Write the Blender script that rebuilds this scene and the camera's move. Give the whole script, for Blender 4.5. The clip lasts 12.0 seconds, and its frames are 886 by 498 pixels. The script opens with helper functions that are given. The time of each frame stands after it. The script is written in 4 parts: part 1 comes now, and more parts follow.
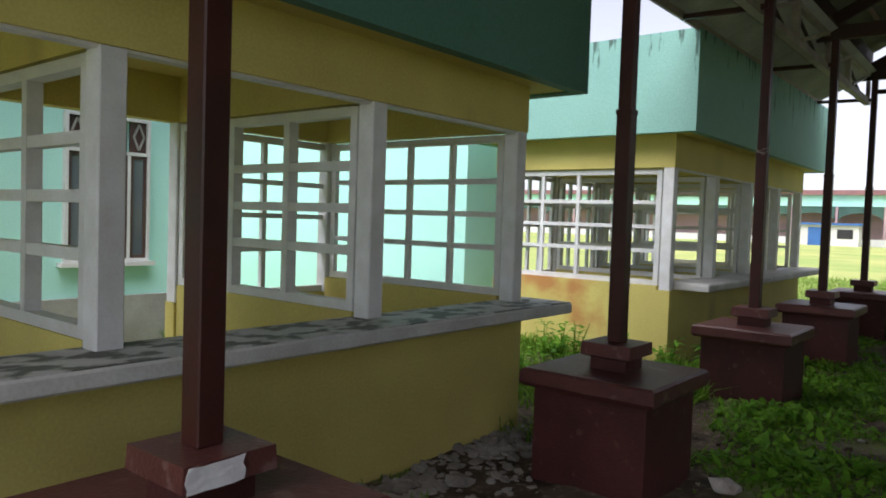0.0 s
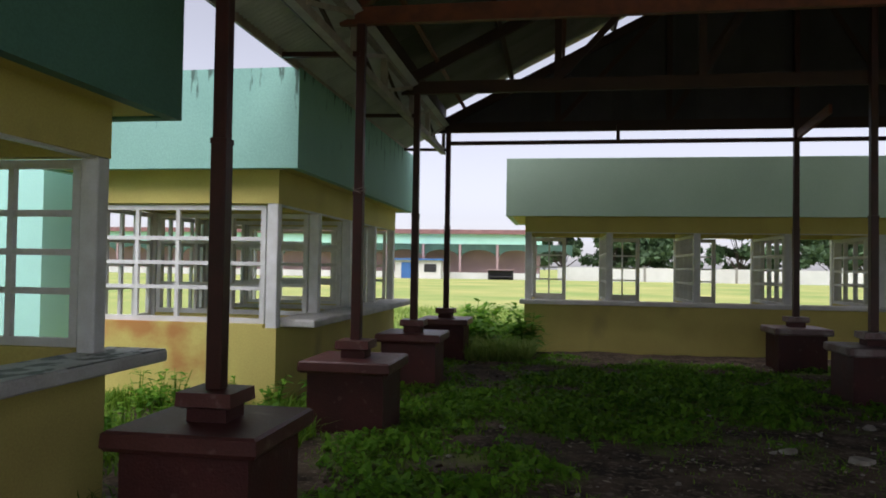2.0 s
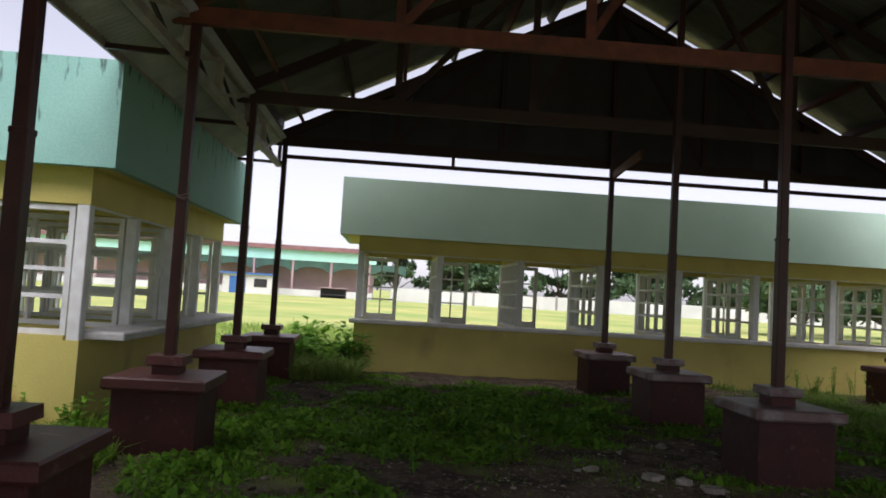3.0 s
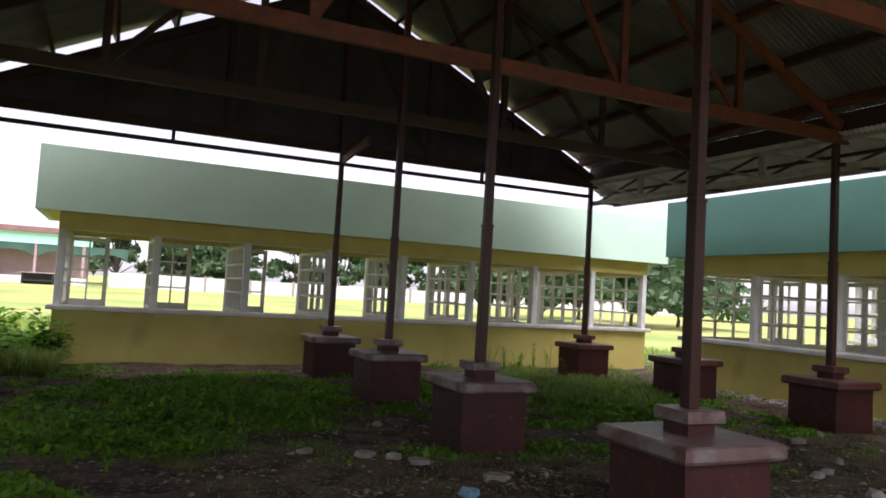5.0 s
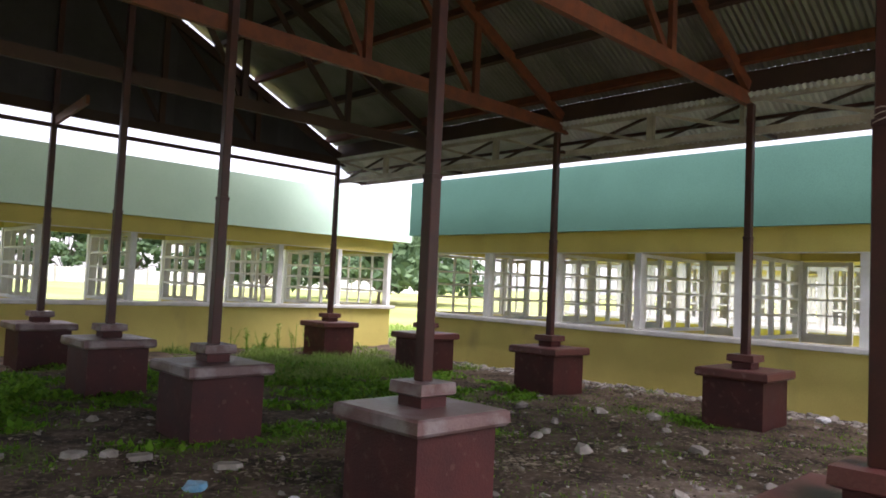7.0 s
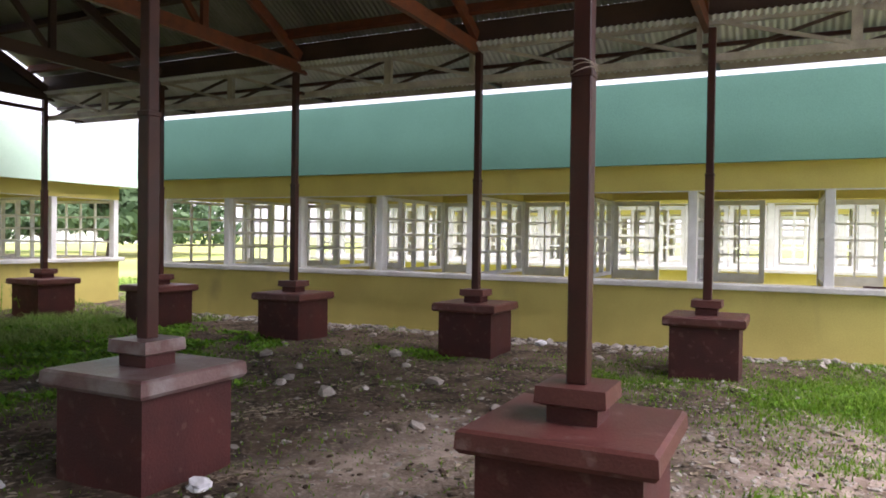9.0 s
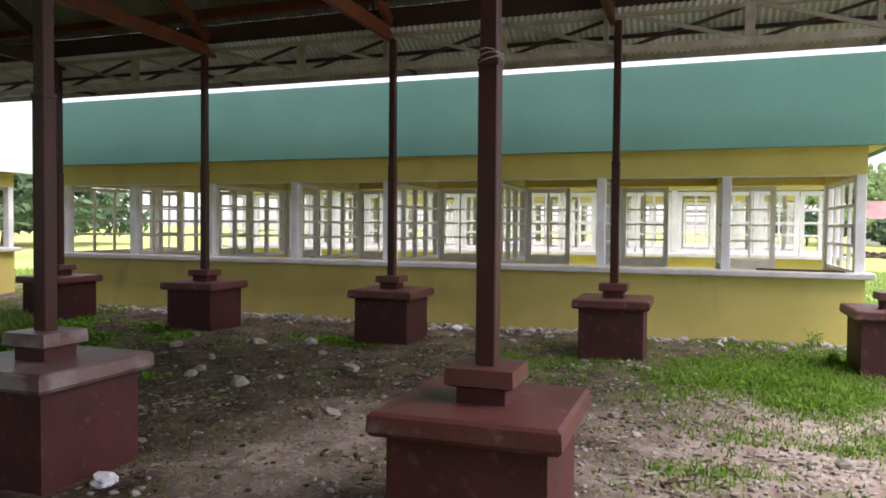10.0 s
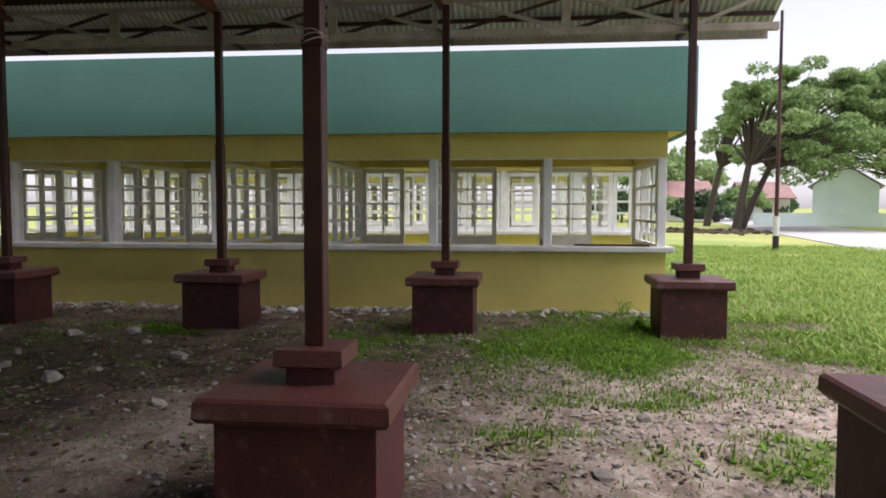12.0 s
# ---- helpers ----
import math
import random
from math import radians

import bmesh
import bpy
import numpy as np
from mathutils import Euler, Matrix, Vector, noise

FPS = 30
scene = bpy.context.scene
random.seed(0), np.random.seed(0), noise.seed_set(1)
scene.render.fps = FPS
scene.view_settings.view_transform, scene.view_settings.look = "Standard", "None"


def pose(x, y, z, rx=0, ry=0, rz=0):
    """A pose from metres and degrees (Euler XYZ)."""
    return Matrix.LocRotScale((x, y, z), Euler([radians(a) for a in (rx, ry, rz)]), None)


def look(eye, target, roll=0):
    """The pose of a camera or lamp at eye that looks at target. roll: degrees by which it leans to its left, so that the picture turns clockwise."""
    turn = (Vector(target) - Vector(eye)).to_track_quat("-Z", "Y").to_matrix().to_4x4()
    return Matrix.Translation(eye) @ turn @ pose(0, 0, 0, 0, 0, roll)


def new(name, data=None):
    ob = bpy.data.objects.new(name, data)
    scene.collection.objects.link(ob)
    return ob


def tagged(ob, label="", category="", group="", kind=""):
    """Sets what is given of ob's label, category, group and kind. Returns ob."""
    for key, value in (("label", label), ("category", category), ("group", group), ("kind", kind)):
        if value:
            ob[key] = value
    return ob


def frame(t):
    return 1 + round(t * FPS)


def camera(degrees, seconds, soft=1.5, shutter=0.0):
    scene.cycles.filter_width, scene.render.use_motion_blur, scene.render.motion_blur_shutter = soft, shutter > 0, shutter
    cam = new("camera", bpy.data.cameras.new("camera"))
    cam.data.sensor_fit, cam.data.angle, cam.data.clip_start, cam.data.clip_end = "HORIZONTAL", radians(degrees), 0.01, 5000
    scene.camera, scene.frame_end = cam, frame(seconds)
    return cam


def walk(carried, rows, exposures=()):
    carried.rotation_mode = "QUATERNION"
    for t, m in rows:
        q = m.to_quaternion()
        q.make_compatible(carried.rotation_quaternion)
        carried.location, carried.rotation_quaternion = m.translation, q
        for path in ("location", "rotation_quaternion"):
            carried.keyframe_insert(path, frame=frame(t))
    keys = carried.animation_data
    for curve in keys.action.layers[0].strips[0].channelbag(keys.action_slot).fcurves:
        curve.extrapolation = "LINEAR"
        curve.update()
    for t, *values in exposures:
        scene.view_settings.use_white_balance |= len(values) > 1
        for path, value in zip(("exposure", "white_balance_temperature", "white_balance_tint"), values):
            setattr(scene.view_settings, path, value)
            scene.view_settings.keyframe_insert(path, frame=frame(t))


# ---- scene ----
cam = camera(63.3, 12.0, soft=1.8)
PATH = [
    (0, (-3.994, -1.351, 1.629), (-5.257, 0.197, 1.547), 1.9),
    (0.5, (-3.953, -1.236, 1.588), (-4.969, 0.486, 1.554), 0.0),
    (1, (-3.981, -1.164, 1.625), (-4.774, 0.672, 1.604), -0.3),
    (1.5, (-3.997, -1.137, 1.664), (-4.55, 0.785, 1.682), 0.2),
    (2, (-4.04, -1.063, 1.621), (-4.355, 0.912, 1.671), 0.9),
    (2.5, (-4.033, -1.07, 1.612), (-4.103, 0.928, 1.67), 2.3),
    (3, (-3.996, -1.038, 1.615), (-3.858, 0.953, 1.736), 3.4),
    (5, (-3.774, -0.982, 1.578), (-2.943, 0.833, 1.703), 3.3),
    (5.5, (-3.847, -0.998, 1.61), (-2.833, 0.722, 1.726), 3.1),
    (6, (-3.736, -0.952, 1.571), (-2.572, 0.669, 1.706), 2.9),
    (6.5, (-3.593, -0.836, 1.554), (-2.306, 0.69, 1.679), 2.8),
    (8.5, (-3.499, -0.904, 1.57), (-1.791, 0.135, 1.58), 1.2),
    (9, (-3.417, -0.871, 1.561), (-1.615, -0.002, 1.531), 0.8),
    (9.5, (-3.468, -0.927, 1.563), (-1.621, -0.159, 1.522), 0.9),
    (10, (-3.444, -0.926, 1.555), (-1.557, -0.267, 1.492), 0.5),
    (10.5, (-3.465, -0.968, 1.562), (-1.544, -0.418, 1.48), 0.2),
    (11, (-3.467, -0.989, 1.563), (-1.531, -0.497, 1.462), -0.2),
    (11.5, (-3.464, -0.969, 1.547), (-1.508, -0.57, 1.436), -0.8),
    (12, (-3.496, -0.995, 1.562), (-1.512, -0.772, 1.445), 0.1),
]
walk(cam, [(t, look(eye, target, roll)) for t, eye, target, roll in PATH],
     [(0.0, 0.62, 6050, 18), (0.5, 0.46, 6050, 18), (1.0, 0.36, 6050, 18), (2.0, 0.22, 6100, 20), (3.0, 0.4, 6150, 22), (5.0, 0.82, 6200, 25), (6.0, 1.3, 6200, 25), (8.5, 1.5, 6230, 26), (10.0, 1.17, 6200, 25), (12.0, 0.5, 6200, 22)])

# ---------- world, sun ----------
world = bpy.data.worlds.new("sky")
scene.world = world
world.use_nodes = True
wn, wl = world.node_tree.nodes, world.node_tree.links
sky = wn.new("ShaderNodeTexSky")
sky.sky_type, sky.sun_disc = "NISHITA", False
sky.sun_elevation, sky.sun_rotation = radians(68), radians(183)
sky.dust_density, sky.air_density = 1.0, 1.0
hue = wn.new("ShaderNodeHueSaturation")
hue.inputs["Saturation"].default_value = 0.22
wl.new(sky.outputs[0], hue.inputs["Color"])
wl.new(hue.outputs[0], wn["Background"].inputs["Color"])
wn["Background"].inputs["Strength"].default_value = 0.14
sun = new("sun", bpy.data.lights.new("sun", "SUN"))
sun.data.energy, sun.data.angle, sun.data.color = 4.6, radians(75), (1, 0.97, 0.92)
sun.matrix_world = look((-0.6, -11, 27), (0, 0, 0))


# ---------- materials ----------
def material(name, colour, second=None, scale=6.0, rough=0.7, metal=0.0, bump=0.15, fine=60.0, amount=0.5,
             stretch=(1, 1, 1), per_piece=0.0, spec=0.4):
    """Paint, soil or metal: two colours mixed by a coarse noise, a fine grain, a bump, and a shift from piece to piece."""
    m = bpy.data.materials.new(name)
    m.use_nodes = True
    n, l = m.node_tree.nodes, m.node_tree.links
    p = n["Principled BSDF"]
    p.inputs["Metallic"].default_value = metal
    p.inputs["Specular IOR Level"].default_value = spec
    co = n.new("ShaderNodeTexCoord")
    mp = n.new("ShaderNodeMapping")
    mp.inputs["Scale"].default_value = stretch
    l.new(co.outputs["Object"], mp.inputs["Vector"])
    big, small = n.new("ShaderNodeTexNoise"), n.new("ShaderNodeTexNoise")
    big.inputs["Scale"].default_value, big.inputs["Detail"].default_value = scale, 6
    small.inputs["Scale"].default_value, small.inputs["Detail"].default_value = fine, 4
    l.new(mp.outputs[0], big.inputs["Vector"])
    l.new(mp.outputs[0], small.inputs["Vector"])
    ramp = n.new("ShaderNodeValToRGB")
    ramp.color_ramp.elements[0].position, ramp.color_ramp.elements[1].position = 0.5 - amount / 3, 0.5 + amount / 3
    second = second or tuple(c * 0.7 for c in colour)
    ramp.color_ramp.elements[0].color = (*second, 1)
    ramp.color_ramp.elements[1].color = (*colour, 1)
    l.new(big.outputs[0], ramp.inputs[0])
    grain = n.new("ShaderNodeMix")
    grain.data_type, grain.blend_type = "RGBA", "OVERLAY"
    grain.inputs[0].default_value = 0.25
    l.new(ramp.outputs[0], grain.inputs[6])
    l.new(small.outputs[0], grain.inputs[7])
    out = grain.outputs[2]
    if per_piece:
        info = n.new("ShaderNodeObjectInfo")
        hs = n.new("ShaderNodeHueSaturation")
        mr = n.new("ShaderNodeMapRange")
        mr.inputs[3].default_value, mr.inputs[4].default_value = 1 - per_piece, 1 + per_piece
        l.new(info.outputs["Random"], mr.inputs[0])
        l.new(mr.outputs[0], hs.inputs["Value"])
        l.new(out, hs.inputs["Color"])
        out = hs.outputs[0]
    l.new(out, p.inputs["Base Color"])
    rr = n.new("ShaderNodeMapRange")
    rr.inputs[3].default_value, rr.inputs[4].default_value = max(rough - 0.12, 0.05), min(rough + 0.12, 1)
    l.new(big.outputs[0], rr.inputs[0])
    l.new(rr.outputs[0], p.inputs["Roughness"])
    bp = n.new("ShaderNodeBump")
    bp.inputs["Strength"].default_value, bp.inputs["Distance"].default_value = bump, 0.02
    l.new(small.outputs[0], bp.inputs["Height"])
    l.new(bp.outputs[0], p.inputs["Normal"])
    return m


def stain(m, colour, scale, stretch, threshold, soft=0.1, strength=0.8, rise=None):
    """Adds blotches or drips of another colour to a material; rise: drips that start at the top edge, between two heights."""
    n, l = m.node_tree.nodes, m.node_tree.links
    p = n["Principled BSDF"]
    old = p.inputs["Base Color"].links[0].from_socket
    co, mp, tx = n.new("ShaderNodeTexCoord"), n.new("ShaderNodeMapping"), n.new("ShaderNodeTexNoise")
    mp.inputs["Scale"].default_value = stretch
    tx.inputs["Scale"].default_value, tx.inputs["Detail"].default_value = scale, 8
    l.new(co.outputs["Object"], mp.inputs["Vector"])
    l.new(mp.outputs[0], tx.inputs["Vector"])
    r = n.new("ShaderNodeMapRange")
    r.inputs[1].default_value, r.inputs[2].default_value, r.inputs[4].default_value = threshold, threshold + soft, strength
    drip = tx.outputs[0]
    if rise:
        sp, up, add = n.new("ShaderNodeSeparateXYZ"), n.new("ShaderNodeMapRange"), n.new("ShaderNodeMath")
        l.new(co.outputs["Object"], sp.inputs[0])
        l.new(sp.outputs[2], up.inputs[0])
        up.inputs[1].default_value, up.inputs[2].default_value, up.inputs[4].default_value = rise
        l.new(drip, add.inputs[0])
        l.new(up.outputs[0], add.inputs[1])
        drip = add.outputs[0]
    l.new(drip, r.inputs[0])
    mix = n.new("ShaderNodeMix")
    mix.data_type = "RGBA"
    l.new(r.outputs[0], mix.inputs[0])
    l.new(old, mix.inputs[6])
    mix.inputs[7].default_value = (*colour, 1)
    l.new(mix.outputs[2], p.inputs["Base Color"])
    return m


YELLOW = stain(material("yellow_wall_paint", (0.70, 0.60, 0.18), (0.60, 0.50, 0.145), 1.2, 0.75, bump=0.1),
               (0.30, 0.22, 0.10), 1.1, (1, 1, 0.5), 0.62, 0.15, 0.5)
RUSTY = stain(material("rust_stained_yellow_paint", (0.70, 0.60, 0.18), (0.60, 0.50, 0.145), 1.2, 0.75, bump=0.1),
              (0.50, 0.20, 0.06), 1.1, (1.2, 1.2, 1.6), 0.60, 0.16, 0.85, rise=(0.35, 0.85, 0.17))
# Parapet mint under the canopy eaves, its shade put into a darker colour.
SHADEMINT = material("shaded_mint_wall_paint", (0.108, 0.25, 0.20), (0.09, 0.215, 0.172), 0.7, 0.75, bump=0.08)
# Parapet mint brightened for sky light falling through the roof gap.
LITMINT = material("lit_mint_wall_paint", (0.54, 0.72, 0.57), (0.47, 0.65, 0.51), 0.7, 0.75, bump=0.08)
# Parapet mint in a sunlit tone, with black mould streaks from the top.
MOULDY = stain(material("sunlit_mouldy_mint_paint", (0.27, 0.50, 0.42), (0.22, 0.43, 0.36), 0.7, 0.75, bump=0.08),
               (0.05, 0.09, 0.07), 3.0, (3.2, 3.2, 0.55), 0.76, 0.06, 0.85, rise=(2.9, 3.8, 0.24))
HOUSE = material("pale_mint_house_paint", (0.46, 0.80, 0.71), (0.41, 0.74, 0.65), 0.7, 0.75, bump=0.06)
COTTAGE = material("very_pale_mint_paint", (0.74, 0.86, 0.80), (0.66, 0.79, 0.73), 0.7, 0.75, bump=0.06)
WHITE = material("white_frame_paint", (0.80, 0.80, 0.80), (0.68, 0.67, 0.65), 5, 0.55, bump=0.06, per_piece=0.06)
SILL = stain(material("worn_white_counter", (0.60, 0.59, 0.57), (0.42, 0.41, 0.39), 3, 0.6, bump=0.25),
             (0.08, 0.085, 0.065), 5, (1, 1.5, 1), 0.48, 0.08, 0.9)
SILLB = material("white_sill_paint", (0.66, 0.65, 0.62), (0.5, 0.49, 0.46), 3, 0.6, bump=0.15)
MAROON = stain(material("maroon_painted_concrete", (0.075, 0.018, 0.015), (0.045, 0.011, 0.010), 3, 0.62, bump=0.25, per_piece=0.15),
               (0.17, 0.10, 0.085), 11, (1, 1, 1), 0.62, 0.08, 0.3)
CAP = stain(material("faded_maroon_cap", (0.135, 0.045, 0.038), (0.085, 0.028, 0.024), 2.5, 0.42, bump=0.2, per_piece=0.2),
            (0.26, 0.18, 0.16), 9, (1, 1, 1), 0.60, 0.10, 0.4)
PALECAP = stain(material("worn_grey_maroon_cap", (0.19, 0.12, 0.11), (0.11, 0.05, 0.045), 3, 0.38, bump=0.2, per_piece=0.1),
                (0.30, 0.26, 0.25), 4, (1, 1, 1), 0.50, 0.15, 0.7)
STEEL = material("dark_red_steel_paint", (0.060, 0.015, 0.011), (0.034, 0.010, 0.008), 4, 0.45, bump=0.05)
TIMBER = material("red_brown_timber", (0.17, 0.046, 0.02), (0.10, 0.028, 0.015), 2, 0.6, bump=0.2, stretch=(4, 4, 4), per_piece=0.2)
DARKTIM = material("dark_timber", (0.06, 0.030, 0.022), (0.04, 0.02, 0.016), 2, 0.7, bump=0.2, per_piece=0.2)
GREY = material("grey_truss_paint", (0.46, 0.39, 0.34), (0.30, 0.25, 0.215), 4, 0.6, bump=0.1, per_piece=0.12)
ZINC = stain(material("zinc_roof_sheet", (0.24, 0.24, 0.22), (0.15, 0.15, 0.135), 1.5, 0.42, metal=0.35, bump=0.03, per_piece=0.2),
             (0.16, 0.11, 0.08), 2, (1, 1, 1), 0.62, 0.1, 0.5)
SKIRT = material("pale_zinc_sheet", (0.66, 0.66, 0.66), (0.50, 0.50, 0.50), 1.5, 0.45, metal=0.1, bump=0.03, per_piece=0.12)
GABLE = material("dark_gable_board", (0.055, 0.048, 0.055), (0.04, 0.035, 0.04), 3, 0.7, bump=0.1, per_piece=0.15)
CLOD = material("dark_soil_clod", (0.11, 0.08, 0.058), (0.05, 0.037, 0.027), 6, 0.95, bump=0.4, spec=0.15)
CONCRETE = material("grey_concrete", (0.34, 0.33, 0.30), (0.22, 0.21, 0.19), 2, 0.8, bump=0.3)
STONE = material("pale_rubble", (0.42, 0.39, 0.34), (0.22, 0.19, 0.16), 5, 0.85, bump=0.4, per_piece=0.25)
LITTER = material("white_plastic_litter", (0.75, 0.75, 0.77), (0.6, 0.6, 0.62), 8, 0.45, bump=0.2)
BLUE = material("blue_plastic_litter", (0.10, 0.28, 0.42), (0.25, 0.4, 0.5), 8, 0.45, bump=0.2)
ASPHALT = material("road_asphalt", (0.45, 0.44, 0.43), (0.38, 0.37, 0.36), 0.4, 0.8, bump=0.2)
BARK = material("grey_bark", (0.09, 0.07, 0.055), (0.05, 0.04, 0.03), 4, 0.85, bump=0.6, stretch=(4, 4, 0.6))
REDROOF = material("red_roof_tiles", (0.27, 0.15, 0.135), (0.20, 0.11, 0.10), 1, 0.7, bump=0.2)
PINK = material("faded_pink_wall", (0.46, 0.32, 0.33), (0.36, 0.25, 0.26), 0.3, 0.8, bump=0.05)
PALE = material("pale_white_wall", (0.68, 0.68, 0.66), (0.55, 0.55, 0.53), 0.3, 0.8, bump=0.05)
DGREEN = material("dark_green_arch", (0.06, 0.13, 0.10), (0.04, 0.09, 0.07), 0.6, 0.7, bump=0.05)
BLUEW = material("blue_booth_paint", (0.05, 0.16, 0.42), (0.04, 0.12, 0.33), 0.6, 0.6, bump=0.05)
DARK = material("dark_opening", (0.03, 0.03, 0.035), (0.02, 0.02, 0.02), 1, 0.6, bump=0.0)
BLACKP = material("black_paint", (0.02, 0.02, 0.022), (0.03, 0.03, 0.03), 4, 0.5, bump=0.05)
TIMBERB = material("brown_window_frame", (0.09, 0.055, 0.04), (0.06, 0.035, 0.03), 4, 0.55, bump=0.1)


def glass(name):
    m = bpy.data.materials.new(name)
    m.use_nodes = True
    p = m.node_tree.nodes["Principled BSDF"]
    p.inputs["Base Color"].default_value = (0.10, 0.12, 0.13, 1)
    p.inputs["Roughness"].default_value = 0.06
    return m


GLASS = glass("dark_window_glass")


def leaf_material(name, a, b, through_light=0.25):
    m = bpy.data.materials.new(name)
    m.use_nodes = True
    n, l = m.node_tree.nodes, m.node_tree.links
    p = n["Principled BSDF"]
    p.inputs["Roughness"].default_value = 0.6
    p.inputs["Specular IOR Level"].default_value = 0.2
    geo, mix = n.new("ShaderNodeNewGeometry"), n.new("ShaderNodeMix")
    mix.data_type = "RGBA"
    mix.inputs[6].default_value, mix.inputs[7].default_value = (*a, 1), (*b, 1)
    l.new(geo.outputs["Random Per Island"], mix.inputs[0])
    l.new(mix.outputs[2], p.inputs["Base Color"])
    tr, add = n.new("ShaderNodeBsdfTranslucent"), n.new("ShaderNodeMixShader")
    add.inputs[0].default_value = through_light
    l.new(mix.outputs[2], tr.inputs["Color"])
    l.new(p.outputs[0], add.inputs[1])
    l.new(tr.outputs[0], add.inputs[2])
    l.new(add.outputs[0], n["Material Output"].inputs["Surface"])
    return m


GRASS = leaf_material("grass_blades", (0.07, 0.16, 0.012), (0.19, 0.32, 0.03), 0.4)
PALEGRASS = leaf_material("pale_grass_blades", (0.15, 0.26, 0.05), (0.31, 0.40, 0.10), 0.4)
WEED = leaf_material("weed_leaves", (0.07, 0.20, 0.012), (0.21, 0.42, 0.035), 0.45)
CROWN = leaf_material("tree_leaves", (0.14, 0.23, 0.08), (0.32, 0.43, 0.18), 0.5)
DARKCROWN = leaf_material("dark_tree_leaves", (0.045, 0.085, 0.04), (0.10, 0.16, 0.075), 0.2)
DEAD = leaf_material("dead_leaves", (0.09, 0.065, 0.04), (0.40, 0.33, 0.24), 0.05)


def ground_material():
    """Soil with grass patches, darkened for canopy shade; bare earth, lightened for daylight, under the open end of the
    canopy, sunlit turf outside.
    """
    m = bpy.data.materials.new("soil_and_turf")
    m.use_nodes = True
    n, l = m.node_tree.nodes, m.node_tree.links
    p = n["Principled BSDF"]
    p.inputs["Roughness"].default_value = 0.95
    p.inputs["Specular IOR Level"].default_value = 0.15
    co = n.new("ShaderNodeTexCoord")

    def noise_tex(scale, detail=6):
        t = n.new("ShaderNodeTexNoise")
        t.inputs["Scale"].default_value, t.inputs["Detail"].default_value = scale, detail
        l.new(co.outputs["Object"], t.inputs["Vector"])
        return t.outputs[0]

    def blend(fac, a, b, kind="MIX"):
        x = n.new("ShaderNodeMix")
        x.data_type, x.blend_type = "RGBA", kind
        for sock, v in ((x.inputs[0], fac), (x.inputs[6], a), (x.inputs[7], b)):
            if isinstance(v, tuple):
                sock.default_value = (*v, 1)
            elif isinstance(v, float):
                sock.default_value = v
            else:
                l.new(v, sock)
        return x.outputs[2]

    def band(value, lo, hi):
        r = n.new("ShaderNodeMapRange")
        r.inputs[1].default_value, r.inputs[2].default_value = lo, hi
        l.new(value, r.inputs[0])
        return r.outputs[0]

    # Soil colour that carries the shade under the canopy.
    shade_soil = blend(band(noise_tex(2.5), 0.38, 0.62), (0.035, 0.026, 0.018), (0.12, 0.088, 0.062))
    shade_soil = blend(band(noise_tex(18), 0.52, 0.70), shade_soil, (0.20, 0.155, 0.115))
    pale = blend(band(noise_tex(4.0), 0.36, 0.62), (0.20, 0.15, 0.115), (0.42, 0.34, 0.28))
    pale = blend(band(noise_tex(20), 0.56, 0.70), pale, (0.52, 0.45, 0.39))
    turf = blend(band(noise_tex(1.2), 0.38, 0.62), (0.10, 0.15, 0.035), (0.20, 0.24, 0.07))
    field = blend(band(noise_tex(0.12), 0.35, 0.65), (0.20, 0.28, 0.08), (0.37, 0.36, 0.13))
    att = n.new("ShaderNodeAttribute")
    att.attribute_name = "turf"
    sep = n.new("ShaderNodeSeparateColor")
    l.new(att.outputs["Color"], sep.inputs[0])
    add = n.new("ShaderNodeMath")
    add.operation = "ADD"
    l.new(sep.outputs[0], add.inputs[0])
    l.new(noise_tex(2.2, 8), add.inputs[1])
    soil = blend(band(sep.outputs[2], 0.1, 0.75), shade_soil, pale)
    near = blend(band(add.outputs[0], 0.95, 1.25), soil, turf)
    l.new(blend(sep.outputs[1], near, field), p.inputs["Base Color"])
    bp = n.new("ShaderNodeBump")
    bp.inputs["Strength"].default_value, bp.inputs["Distance"].default_value = 0.7, 0.03
    l.new(noise_tex(30, 8), bp.inputs["Height"])
    l.new(bp.outputs[0], p.inputs["Normal"])
    return m


# ---------- building helpers ----------
def thing(name, at=None, label="", category="", group="", kind=""):
    e = new(name)
    e.empty_display_size = 0.2
    if at is not None:
        e.matrix_basis = at
    return tagged(e, label, category, group, kind)


def part(name, bm, mat, parent=None, label="", smooth=False, m=None):
    me = bpy.data.meshes.new(name)
    bm.to_mesh(me)
    bm.free()
    me.materials.append(mat)
    if smooth:
        me.shade_smooth()
    ob = new(name, me)
    ob.parent = parent
    if m is not None:
        ob.matrix_basis = m
    return tagged(ob, label)


def shared(name, ob, parent, m):
    """Another object on the mesh of ob."""
    o = new(name, ob.data)
    o.parent = parent
    o.matrix_basis = m
    return o


def box(bm, x0, x1, y0, y1, z0, z1, bevel=0.0):
    r = bmesh.ops.create_cube(bm, size=1, matrix=Matrix.LocRotScale(
        ((x0 + x1) / 2, (y0 + y1) / 2, (z0 + z1) / 2), None, (abs(x1 - x0), abs(y1 - y0), abs(z1 - z0))))
    if bevel:
        es = list({e for v in r["verts"] for e in v.link_edges})
        bmesh.ops.bevel(bm, geom=es, offset=bevel, segments=1, affect="EDGES")
    return bm


def slab(*a, bevel=0.0):
    return box(bmesh.new(), *a, bevel=bevel)


